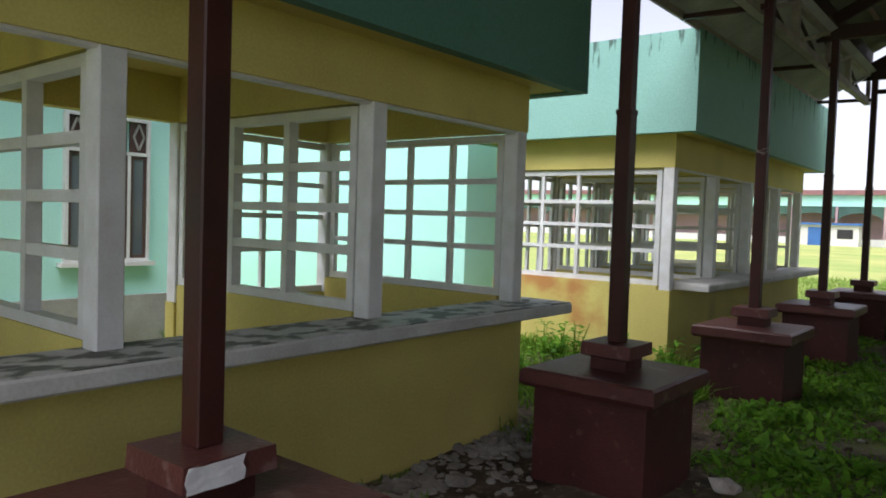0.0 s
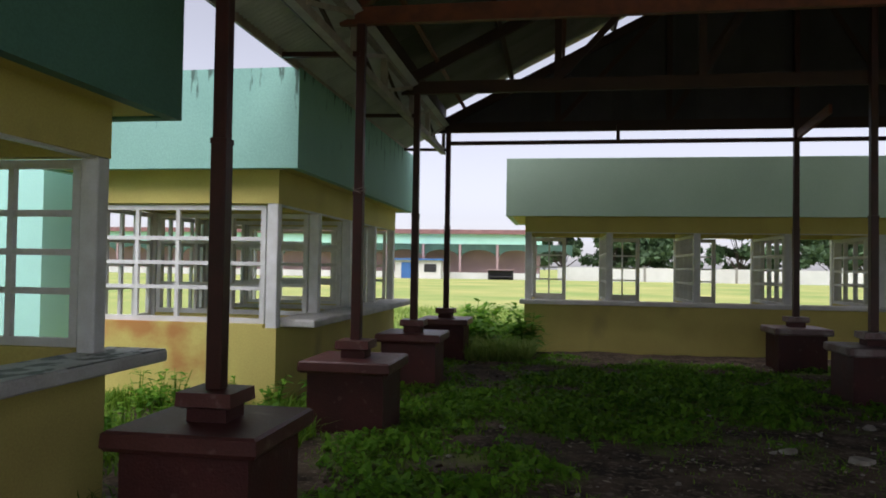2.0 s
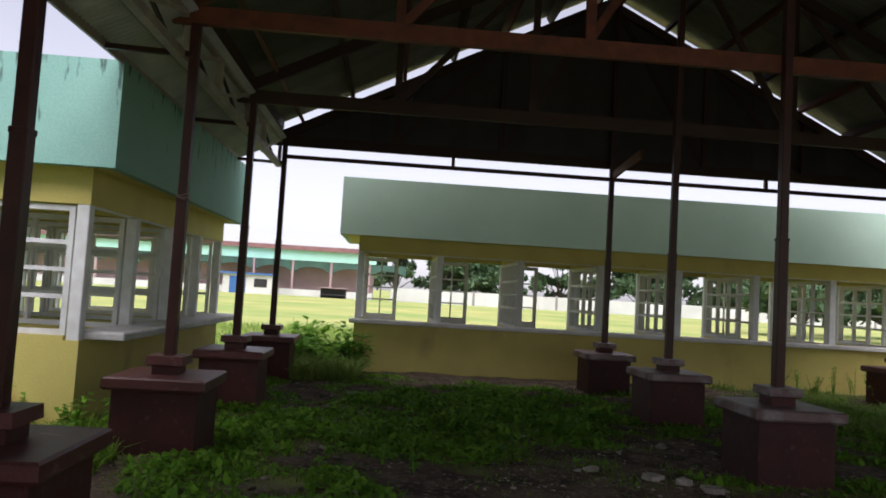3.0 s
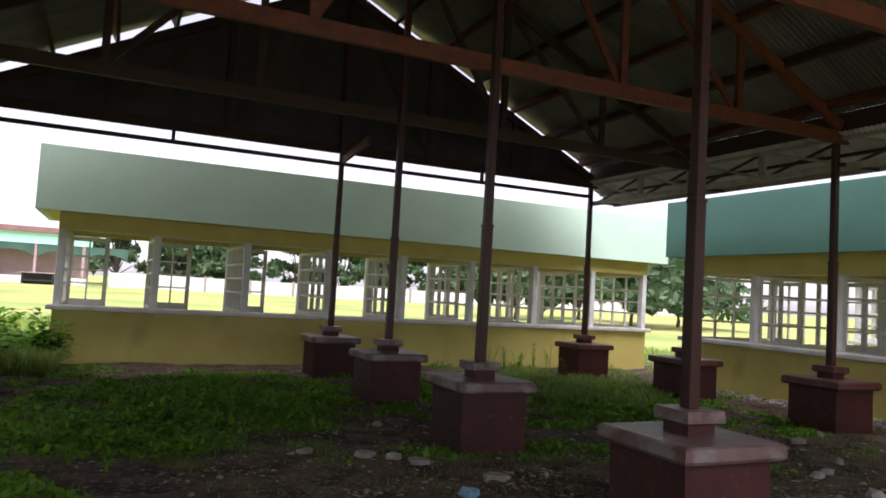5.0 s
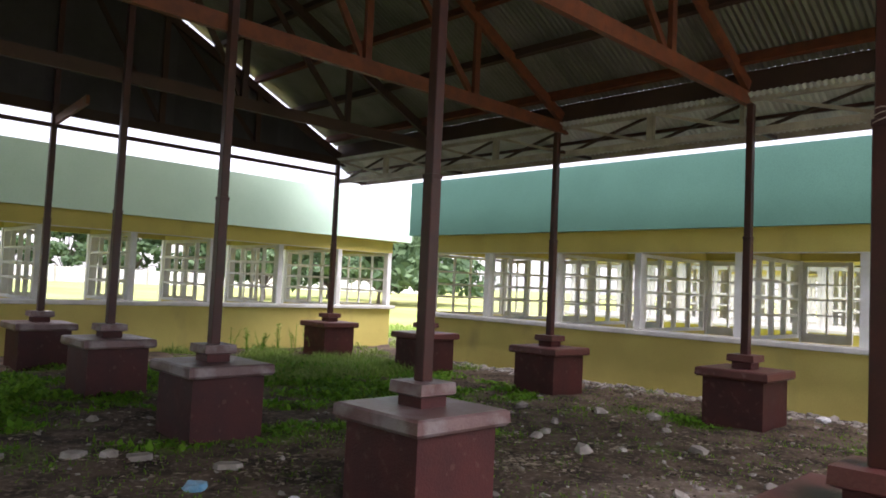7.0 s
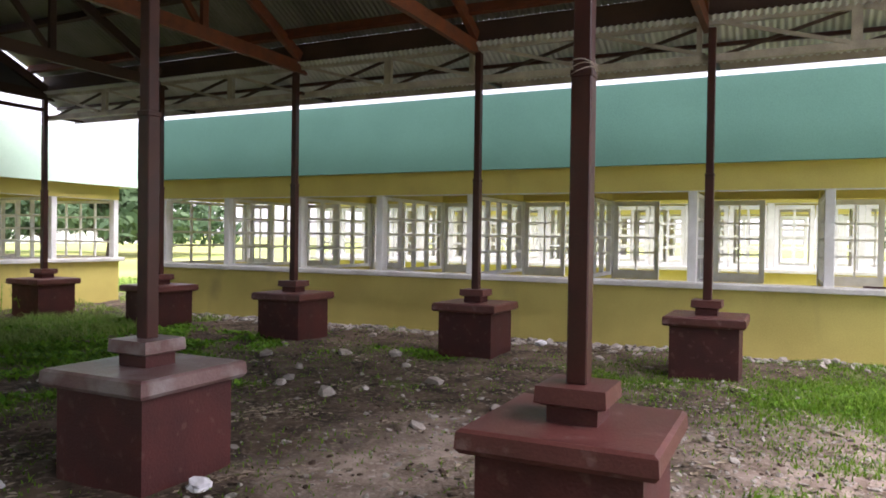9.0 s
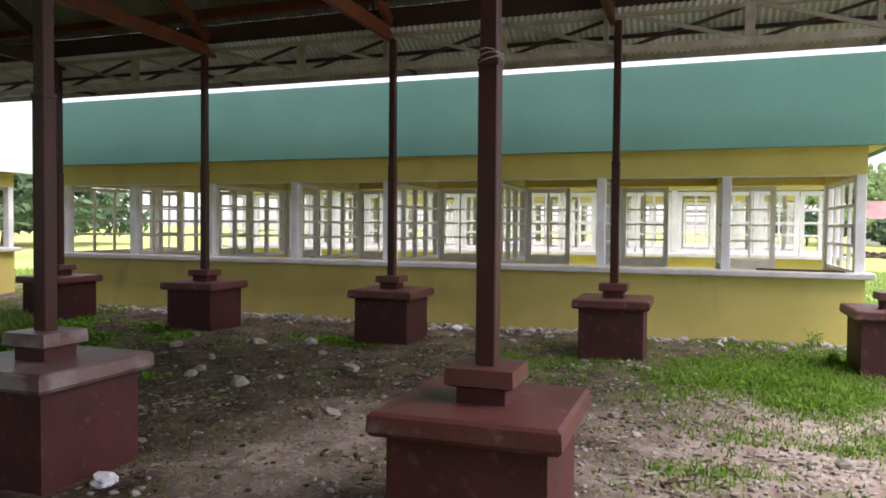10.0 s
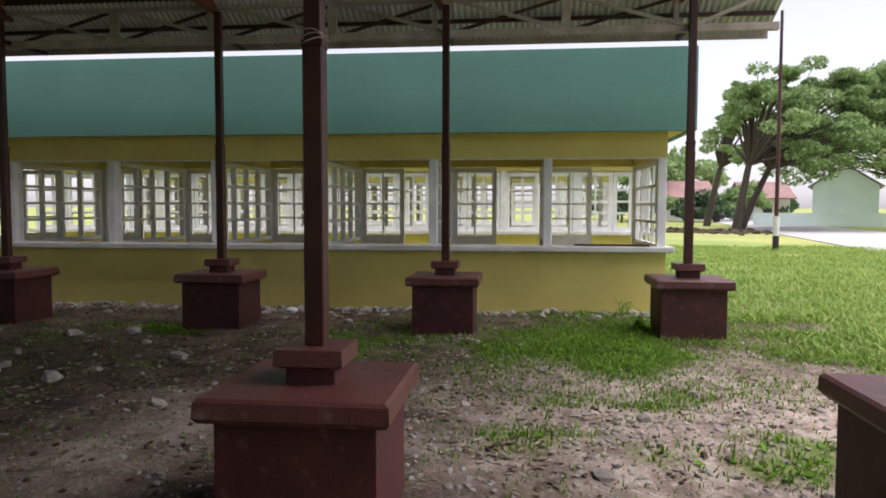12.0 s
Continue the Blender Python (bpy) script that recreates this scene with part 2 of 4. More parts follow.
def frustum(bm, w0, w1, z0, z1):
    """A square block, w0 wide at z0 and w1 at z1."""
    lo = [bm.verts.new((sx * w0 / 2, sy * w0 / 2, z0)) for sx, sy in ((-1, -1), (1, -1), (1, 1), (-1, 1))]
    hi = [bm.verts.new((sx * w1 / 2, sy * w1 / 2, z1)) for sx, sy in ((-1, -1), (1, -1), (1, 1), (-1, 1))]
    bm.faces.new(lo[::-1])
    bm.faces.new(hi)
    for i in range(4):
        bm.faces.new((lo[i], lo[(i + 1) % 4], hi[(i + 1) % 4], hi[i]))
    return bm


def beam(bm, p, q, w, h):
    """A bar from p to q, w wide and h high."""
    p, q = Vector(p), Vector(q)
    d = q - p
    rot = d.to_track_quat("X", "Z").to_matrix().to_4x4()
    bmesh.ops.create_cube(bm, size=1, matrix=Matrix.Translation((p + q) / 2) @ rot @ Matrix.Diagonal((d.length, w, h, 1)))
    return bm


def bar(p, q, w, h):
    return beam(bmesh.new(), p, q, w, h)


def tube(bm, points, radii, sides=7):
    rings = []
    for i, (p, r) in enumerate(zip(points, radii)):
        p = Vector(p)
        d = Vector(points[min(i + 1, len(points) - 1)]) - Vector(points[max(i - 1, 0)])
        q = d.to_track_quat("Z", "Y")
        rings.append([bm.verts.new(p + q @ Vector((r * math.cos(2 * math.pi * k / sides), r * math.sin(2 * math.pi * k / sides), 0))) for k in range(sides)])
    for a, b in zip(rings, rings[1:]):
        for k in range(sides):
            bm.faces.new((a[k], a[(k + 1) % sides], b[(k + 1) % sides], b[k]))
    bm.faces.new(rings[0][::-1])
    bm.faces.new(rings[-1])
    return bm


def ring(width, height, rim, depth, foot=None):
    """A flat rectangular frame, one closed mesh, from the origin along x and z."""
    bm = bmesh.new()
    foot = foot or rim
    d = depth / 2
    loops = []
    for y in (-d, d):
        outer = [bm.verts.new((x, y, z)) for x, z in ((0, 0), (width, 0), (width, height), (0, height))]
        inner = [bm.verts.new((x, y, z)) for x, z in ((rim, foot), (width - rim, foot), (width - rim, height - rim), (rim, height - rim))]
        loops.append((outer, inner))
    (oa, ia), (ob_, ib) = loops
    for i in range(4):
        j = (i + 1) % 4
        bm.faces.new((oa[i], oa[j], ia[j], ia[i]))
        bm.faces.new((ob_[j], ob_[i], ib[i], ib[j]))
        bm.faces.new((oa[j], oa[i], ob_[i], ob_[j]))
        bm.faces.new((ia[i], ia[j], ib[j], ib[i]))
    return bm


BARS = {}
RAILS = (0.275, 0.505, 0.735)   # heights of the three rails of a lattice


def lattice(name, width, height, cols, parent, label, m, rim=0.06, bar_w=0.045, depth=0.05, foot=None):
    """A window frame with glazing bars and no glass: the frame is a part, each bar a piece of it."""
    key = (name, round(width, 3), round(height, 3), cols)
    if key in BARS:
        fr = shared(name, BARS[key][0], parent, m)
    else:
        fr = part(name, ring(width, height, rim, depth, foot), WHITE, parent, m=m)
        lo = foot or rim
        hz = slab(rim, width - rim, -depth * 0.4, depth * 0.4, -bar_w / 2, bar_w / 2)
        vt = slab(-bar_w / 2, bar_w / 2, -depth * 0.45, depth * 0.45, lo, height - rim)
        meshes = []
        for nm, bm in (("rail", hz), ("mullion", vt)):
            me = bpy.data.meshes.new(nm)
            bm.to_mesh(me)
            bm.free()
            me.materials.append(WHITE)
            meshes.append(me)
        BARS[key] = (fr, meshes)
    lo = foot or rim
    hz, vt = BARS[key][1]
    for f in RAILS:
        o = new("rail", hz)
        o.parent, o.matrix_basis = fr, Matrix.Translation((0, 0, lo + (height - lo - rim) * f))
    for i in range(1, cols):
        o = new("mullion", vt)
        o.parent, o.matrix_basis = fr, Matrix.Translation((rim + (width - 2 * rim) * i / cols, 0, 0))
    return tagged(fr, label)


# ---------- ground ----------
def axis(lo, hi, step, far):
    a = list(np.arange(lo, hi + step / 2, step))
    g, left, right = step, a[0], a[-1]
    while right < far:
        g *= 1.22
        left, right = left - g, right + g
        a = [left] + a + [right]
    return np.array(a)


def turf_amount(x, y):
    """How grassy the ground is: 0 bare earth, 1 closed turf."""
    n = noise.noise((x * 0.45, y * 0.45, 3.1)) * 0.40 + noise.noise((x * 1.5, y * 1.5, 7.7)) * 0.55
    v = 0.30 + n
    v += 0.62 * math.exp(-((x + 2.6) / 2.8) ** 2 - ((y - 8.6) / 2.4) ** 2)
    v -= 0.9 * math.exp(-((y - 13.2) / 0.55) ** 2 - ((x + 0.8) / 3.2) ** 4)
    v += 0.35 * math.exp(-((x + 4.6) / 1.4) ** 2 - ((y - 4.5) / 2.5) ** 2)
    v += 0.55 * math.exp(-((x - 3.2) / 2.6) ** 2 - ((y - 9.0) / 3.0) ** 2)
    v -= 0.25 * math.exp(-((x + 1.5) / 1.8) ** 2 - ((y - 4.6) / 1.3) ** 2)
    v += 0.50 * math.exp(-((x - 5.5) / 3.0) ** 2 - ((y + 2.2) / 1.6) ** 2)
    v -= 0.30 * math.exp(-((x - 1.5) / 3.0) ** 2 - ((y - 1.2) / 2.2) ** 2)
    v -= 0.35 * math.exp(-((x + 3.5) / 1.6) ** 2 - ((y - 0.5) / 1.6) ** 2)
    v -= 0.30 * math.exp(-((x - 6.6) / 0.7) ** 2 - ((y - 3) / 6) ** 2)
    v -= 0.35 * math.exp(-((x - 2.2) / 1.8) ** 2 - ((y + 3.0) / 1.4) ** 2)
    v += 0.30 * math.exp(-((x - 3.4) / 1.9) ** 2 - ((y + 1.3) / 1.2) ** 2)
    away = max(-3.6 - y, x - 9, y - 14, -9.5 - x)
    v += 0.6 * max(0.0, min(1.0, away / 2.5))
    return max(0.0, min(1.0, v))


xs, ys = axis(-9.5, 9.5, 0.14, 900), axis(-7.5, 16.5, 0.14, 900)
verts, tint = [], []
for yy in ys:
    for xx in xs:
        near = abs(xx) < 12 and -10 < yy < 18
        z = 0.0
        if near:
            z = 0.045 * noise.noise((xx * 0.8, yy * 0.8, 0)) + 0.03 * noise.noise((xx * 2.7, yy * 2.7, 5)) - 0.02
        verts.append((xx, yy, z))
        away = max(abs(xx - 0.5) - 9, yy - 14, -5 - yy)
        # Where daylight enters at the open end, painted as paler soil.
        dry = 1.1 * math.exp(-((xx - 1.6) / 2.6) ** 2 - ((yy + 2.4) / 1.9) ** 2) + 0.7 * math.exp(-((xx - 1.0) / 1.3) ** 2 - ((yy - 1.6) / 0.8) ** 2)
        tint.append((turf_amount(xx, yy), max(0.0, min(1.0, away / 6)), min(1.0, dry + 0.3 * noise.noise((xx * 1.3, yy * 1.3, 9))), 1))
nx = len(xs)
faces = [(j * nx + i, j * nx + i + 1, (j + 1) * nx + i + 1, (j + 1) * nx + i) for j in range(len(ys) - 1) for i in range(nx - 1)]
me = bpy.data.meshes.new("ground")
me.from_pydata(verts, [], faces)
layer = me.color_attributes.new("turf", "FLOAT_COLOR", "POINT")
layer.data.foreach_set("color", np.array(tint, dtype=np.float32).ravel())
me.materials.append(ground_material())
me.shade_smooth()
tagged(new("ground", me), "bare brown soil with patches of green turf and dry field grass", "ground", kind="structure")

# ---------- kiosks ----------
WALL_T = 0.13


def kiosk(at, bays, bay, depth, label, sill_out, counter=SILLB, partitions=(), side_cols=4, part_cols=4, bar_w=0.045, back="lattice", back_open=(), front="", end_mat=YELLOW, parapet=SHADEMINT,
          head=2.30, soffit=2.70, top=3.83, sill=0.98, over=0.32, over_side=0.3, sill_ends=(0.1, 0.1), low=-0.05):
    """A stall building: low walls, counter, posts, lattice windows, beams and a deep flat parapet. Its front lies on local y = 0, seen from -y."""
    L, D = bays * bay, depth
    k = thing("market_kiosk", at, label, "kiosk", "market kiosks")
    t = WALL_T
    rest = sill + low
    part("front_wall", slab(0, L, 0, t, -0.15, sill - 0.09), YELLOW, k)
    edges = [0.0] + [v for i in back_open for v in (i * bay + 0.07, (i + 1) * bay - 0.07)] + [L]
    for a, b in zip(edges[::2], edges[1::2]):
        part("back_wall", slab(a, b, D - t, D, -0.15, sill - 0.12), YELLOW, k)
    part("side_wall", box(slab(0, t, t, t + 0.035, -0.15, sill - 0.095), 0, t, t + 0.035, D - t, -0.15, rest), end_mat, k)
    part("side_wall", box(slab(L - t, L, t, t + 0.035, -0.15, sill - 0.095), L - t, L, t + 0.035, D - t, -0.15, rest), YELLOW, k)
    part("floor_slab", slab(t, L - t, t, D - t, -0.1, 0.08), CONCRETE, k)
    part("counter", slab(-sill_ends[0], L + sill_ends[1], -sill_out, t + 0.03, sill - 0.09, sill - 0.006, bevel=0.012), SILLB, k,
         "whitish counter slab")
    part("counter_screed", slab(-sill_ends[0] + 0.012, L + sill_ends[1] - 0.012, -sill_out + 0.012, t + 0.02, sill - 0.008, sill), counter, k,
         "weathered counter top")
    for nm, a in (("front_beam", (0, L, 0, t)), ("back_beam", (0, L, D - t, D)), ("side_beam", (0, t, t, D - t)), ("side_beam", (L - t, L, t, D - t))):
        part(nm, slab(*a, head, soffit), YELLOW, k)
    o, q = over, over_side
    part("roof_slab", slab(-q + 0.1, L + q - 0.1, -o + 0.1, D + o - 0.1, soffit, soffit + 0.12), YELLOW, k, "yellowish flat roof slab")
    for nm, a in (("front_parapet", (-q, L + q, -o, -o + 0.1)), ("back_parapet", (-q, L + q, D + o - 0.1, D + o)),
                  ("side_parapet", (-q, -q + 0.1, -o + 0.1, D + o - 0.1)), ("side_parapet", (L + q - 0.1, L + q, -o + 0.1, D + o - 0.1))):
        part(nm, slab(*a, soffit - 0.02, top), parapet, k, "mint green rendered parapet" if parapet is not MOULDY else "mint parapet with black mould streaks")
    post = None
    for row_y in (0.005, D - 0.135):
        for i in range(bays + 1):
            x = min(max(i * bay - 0.065, 0.004), L - 0.134)
            m = Matrix.Translation((x, row_y, 0))
            if post is None:
                post = part("window_post", slab(0, 0.13, 0, 0.13, sill - 0.12, head, bevel=0.008), WHITE, k, "white post", m=m)
            else:
                tagged(shared("window_post", post, k, m), "white post")
    h = head - sill + 0.10
    for x in (t / 2, L - t / 2):
        lattice("side_window", D - 0.31, head - rest - 0.02, side_cols, k, "white four-row lattice window", pose(x, 0.165, rest + 0.004, 0, 0, 90))
    for i in partitions:
        x = i * bay
        part("partition_wall", slab(x - 0.05, x + 0.05, t + 0.035, D - t, -0.1, rest), YELLOW, k)
        part("partition_beam", slab(x - 0.05, x + 0.05, t, D - t, head, soffit), YELLOW, k)
        lattice("partition_window", D - 0.31, head - rest - 0.02, part_cols, k, "white partition lattice", pose(x, 0.165, rest + 0.004, 0, 0, 90), bar_w=bar_w, depth=0.09)
    if back == "lattice":
        for i in (i for i in range(bays) if i not in back_open):
            lattice("back_window", bay - 0.14, h, 4, k, "white lattice window", pose(i * bay + 0.07, D - t / 2, sill - 0.115))
    if back == "half":
        for i in range(bays):
            lattice("back_sash", bay / 2 - 0.06, h, 2, k, "white two-light window closed beside an open half", pose(i * bay + 0.07, D - t / 2, sill - 0.115), rim=0.085, bar_w=0.032, foot=0.16)
    if front == "closed":
        for i in range(bays):
            for x in (i * bay + 0.07, (i + 0.5) * bay + 0.01):
                lattice("front_window", bay / 2 - 0.08, head - sill - 0.05, 2, k, "closed white two-light window", pose(x, 0.06, sill + 0.002), rim=0.09, depth=0.07)
    part("front_head_rail", slab(0.135, L - 0.135, 0.02, 0.1, head - 0.016, head), WHITE, k)
    return k


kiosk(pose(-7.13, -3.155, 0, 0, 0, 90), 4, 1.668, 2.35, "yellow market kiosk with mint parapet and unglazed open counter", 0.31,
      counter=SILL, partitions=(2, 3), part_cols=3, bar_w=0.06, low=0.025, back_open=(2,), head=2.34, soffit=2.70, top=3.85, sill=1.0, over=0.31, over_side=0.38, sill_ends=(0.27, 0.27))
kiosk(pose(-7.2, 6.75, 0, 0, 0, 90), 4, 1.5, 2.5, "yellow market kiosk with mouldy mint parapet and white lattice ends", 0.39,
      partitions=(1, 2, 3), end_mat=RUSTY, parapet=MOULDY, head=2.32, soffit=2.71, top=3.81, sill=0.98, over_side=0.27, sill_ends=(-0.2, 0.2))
kiosk(pose(-4.69, 13.55, 0), 8, 1.67, 2.5, "long yellow market kiosk with light-brightened mint parapet and white lattice partitions", 0.10, back="half", parapet=LITMINT,
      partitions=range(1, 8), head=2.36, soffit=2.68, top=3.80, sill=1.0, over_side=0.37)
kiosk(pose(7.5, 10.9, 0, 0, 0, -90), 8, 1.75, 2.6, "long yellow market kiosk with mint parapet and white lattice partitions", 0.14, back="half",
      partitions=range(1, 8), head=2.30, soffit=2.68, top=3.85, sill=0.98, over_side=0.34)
kiosk(pose(13.6, 11.4, 0, 0, 0, -90), 9, 1.70, 2.6, "long yellow market kiosk with closed white windows", 0.14, back="half", front="closed",
      partitions=(2, 4, 6, 8), head=2.42, soffit=2.75, top=3.85, sill=1.0)
kiosk(pose(20.4, 11.4, 0, 0, 0, -90), 9, 1.70, 2.6, "yellow market kiosk with white windows behind the others", 0.14, back="half", front="closed",
      partitions=(3, 6), head=2.42, soffit=2.75, top=3.85, sill=1.0)

# ---------- canopy posts ----------
RIDGE_X, RIDGE_Z, SLOPE = -0.17, 7.58, 0.5
ROWS_Y = [-3, 0, 3, 6, 9, 12]
COLS_X = {-6.05: 4.1, 0.0: 7.3, 5.67: 4.1}


def roof_z(x):
    return RIDGE_Z - SLOPE * abs(x - RIDGE_X)


def canopy_post(x, y, top):
    p = thing("canopy_post", pose(x, y, 0), "dark red steel post on a maroon concrete pedestal", "post", "canopy posts")
    part("pedestal", frustum(bmesh.new(), 0.76, 0.76, -0.12, 0.58), MAROON, p, "maroon painted concrete block")
    pale = x > -1 and x < 1 and y > 1
    cap_mat = PALECAP if pale else CAP
    bm = frustum(bmesh.new(), 0.87, 0.91, 0.58, 0.605)
    frustum(bm, 0.91, 0.90, 0.605, 0.68)
    frustum(bm, 0.90, 0.86, 0.68, 0.695)
    bmesh.ops.remove_doubles(bm, verts=bm.verts, dist=0.0005)
    part("pedestal_cap", bm, cap_mat, p, "worn greyish slab cap" if pale else "faded maroon slab cap")
    part("plinth", frustum(bmesh.new(), 0.245, 0.245, 0.695, 0.775), MAROON, p)
    bm = frustum(bmesh.new(), 0.28, 0.345, 0.775, 0.79)
    frustum(bm, 0.345, 0.335, 0.79, 0.87)
    part("plinth_cap", bm, cap_mat, p)
    part("steel_post", slab(-0.05, 0.05, -0.05, 0.05, 0.87, 2.36, bevel=0.006), STEEL, p)
    part("upper_post", slab(-0.044, 0.044, -0.044, 0.044, 2.36, top, bevel=0.006), STEEL, p)
    if (round(x), round(y)) in ((0, 0), (-6, 6)):
        bm = bmesh.new()
        for k in range(3):
            ring_pts = [(0.066 * math.cos(a) * (1 + 0.15 * math.sin(3 * a + k)), 0.066 * math.sin(a), 2.37 + 0.02 * k + 0.015 * math.sin(2 * a + k)) for a in np.linspace(0.1 * k, 6.2, 14)]
            tube(bm, ring_pts, [0.0025] * 14, 4)
        part("wire_tie", bm, GREY, p, "pale wire wound round the post")
    part("collar", slab(-0.054, 0.054, -0.054, 0.054, 2.34, 2.375, bevel=0.004), STEEL, p)
    return p


OFFSETS = {(-6, 0): (-0.007, -0.035), (-6, 6): (0, 0.035), (0, 0): (0, 0.036), (0, 3): (0.036, -0.03), (0, 6): (-0.04, 0.027),
           (0, 12): (-0.02, 0), (6, 6): (0, 0.09), (6, 9): (0, -0.04), (6, -3): (0, -0.02)}
for cx, top in COLS_X.items():
    for cy in ROWS_Y:
        nudge = OFFSETS.get((round(cx), cy), (0, 0))
        canopy_post(cx + nudge[0], cy + nudge[1], top)

# ---------- canopy roof ----------
roof = thing("canopy_roof", pose(0, 0, 0), "gabled canopy roof of zinc sheets on red-brown trusses", "roof")
LX, RX = -6.05, 5.67
EAVE_L, EAVE_R = -6.15, 5.81
SKIRT_L, SKIRT_R = -6.9, 6.5
Y0, Y1 = -4.15, 12.25
for cy in ROWS_Y:
    end = cy == 12
    z = 4.10
    # Trusses from y = 9 on: deep shade put into a darker timber colour.
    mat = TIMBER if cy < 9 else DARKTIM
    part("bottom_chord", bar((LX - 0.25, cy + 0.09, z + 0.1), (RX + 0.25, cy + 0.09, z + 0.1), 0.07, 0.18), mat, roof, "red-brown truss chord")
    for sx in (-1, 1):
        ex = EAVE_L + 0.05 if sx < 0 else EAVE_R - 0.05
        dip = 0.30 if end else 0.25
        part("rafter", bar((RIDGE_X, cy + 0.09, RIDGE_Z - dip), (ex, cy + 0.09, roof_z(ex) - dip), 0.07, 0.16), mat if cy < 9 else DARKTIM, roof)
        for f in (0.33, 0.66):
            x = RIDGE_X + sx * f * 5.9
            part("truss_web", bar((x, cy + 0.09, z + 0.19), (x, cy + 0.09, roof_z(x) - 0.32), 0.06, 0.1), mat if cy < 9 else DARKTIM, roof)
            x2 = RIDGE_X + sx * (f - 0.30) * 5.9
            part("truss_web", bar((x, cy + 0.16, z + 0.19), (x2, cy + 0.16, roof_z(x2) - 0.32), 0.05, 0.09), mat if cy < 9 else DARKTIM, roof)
for sx in (-1, 1):
    for i in range(7):
        x = RIDGE_X + sx * (0.25 + i * 0.9)
        tilt = math.degrees(math.atan(SLOPE)) * sx
        bm = slab(-0.03, 0.03, Y0 + 0.1, Y1 - 0.05, -0.11, 0.05)
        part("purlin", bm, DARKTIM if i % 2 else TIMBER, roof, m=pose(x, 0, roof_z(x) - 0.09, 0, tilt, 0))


def sheet_mesh(width, length, pitch=0.082, amp=0.011):
    n = int(round(width / pitch)) * 6
    bm = bmesh.new()
    rows = []
    for th in (0, -0.003):
        a = []
        for i in range(n + 1):
            y = width * i / n
            z = amp * math.sin(2 * math.pi * y / pitch) + th
            a.append((bm.verts.new((0, y, z)), bm.verts.new((length, y, z))))
        rows.append(a)
    for i in range(n):
        (a, b), (c, d) = rows[0][i], rows[0][i + 1]
        bm.faces.new((a, b, d, c))
        (a, b), (c, d) = rows[1][i], rows[1][i + 1]
        bm.faces.new((a, c, d, b))
    return bm


SHEET_W = 0.82
count = int(round((Y1 - Y0) / SHEET_W))
proto = None
ang = math.degrees(math.atan(SLOPE))
for sx in (-1, 1):
    run = (RIDGE_X - EAVE_L) if sx < 0 else (EAVE_R - RIDGE_X)
    for j in range(2):
        for i in range(count):
            y = Y0 + i * SHEET_W
            d = j * (run / math.cos(radians(ang)) - 3.85)
            x = RIDGE_X + sx * d * math.cos(radians(ang))
            z = RIDGE_Z - d * math.sin(radians(ang)) - 0.012 * j
            if sx > 0:
                m = pose(x, y, z, 0, ang, 0)
            else:
                m = Matrix.Translation((x, y + SHEET_W, z)) @ pose(0, 0, 0, 0, 0, 180) @ pose(0, 0, 0, 0, ang, 0)
            if proto is None:
                proto = part("roof_sheet", sheet_mesh(SHEET_W + 0.05, 3.85), ZINC, roof, "corrugated zinc sheet", smooth=True, m=m)
            else:
                shared("roof_sheet", proto, roof, m)
# ties between the middle posts
part("tie_beam", bar((0.0, 10.5, 4.10), (0.0, 11.94, 3.98), 0.05, 0.14), TIMBER, roof)
# gable boards
for i in range(32):
    x = LX + 0.02 + i * (RX - LX) / 32
    x1 = x + (RX - LX) / 32 - 0.0005
    top0, top1 = roof_z(x) - 0.225, roof_z(x1) - 0.225
    bm = bmesh.new()
    v = [bm.verts.new(c) for c in ((x, 12.16, 4.19), (x1, 12.16, 4.19), (x1, 12.16, top1), (x, 12.16, top0))]
    f = bm.faces.new(v)
    g = bmesh.ops.extrude_face_region(bm, geom=[f])
    bmesh.ops.translate(bm, vec=(0, 0.02, 0), verts=[e for e in g["geom"] if isinstance(e, bmesh.types.BMVert)])
    bmesh.ops.recalc_face_normals(bm, faces=bm.faces)
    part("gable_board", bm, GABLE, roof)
part("gable_beam", bar((LX, 12.0, 3.90), (RX, 12.0, 3.90), 0.05, 0.07), STEEL, roof)
for x in (-3.0, 2.95):
    part("gable_strut", bar((x, 12.0, 3.93), (x, 12.0, 4.2), 0.06, 0.06), STEEL, roof)
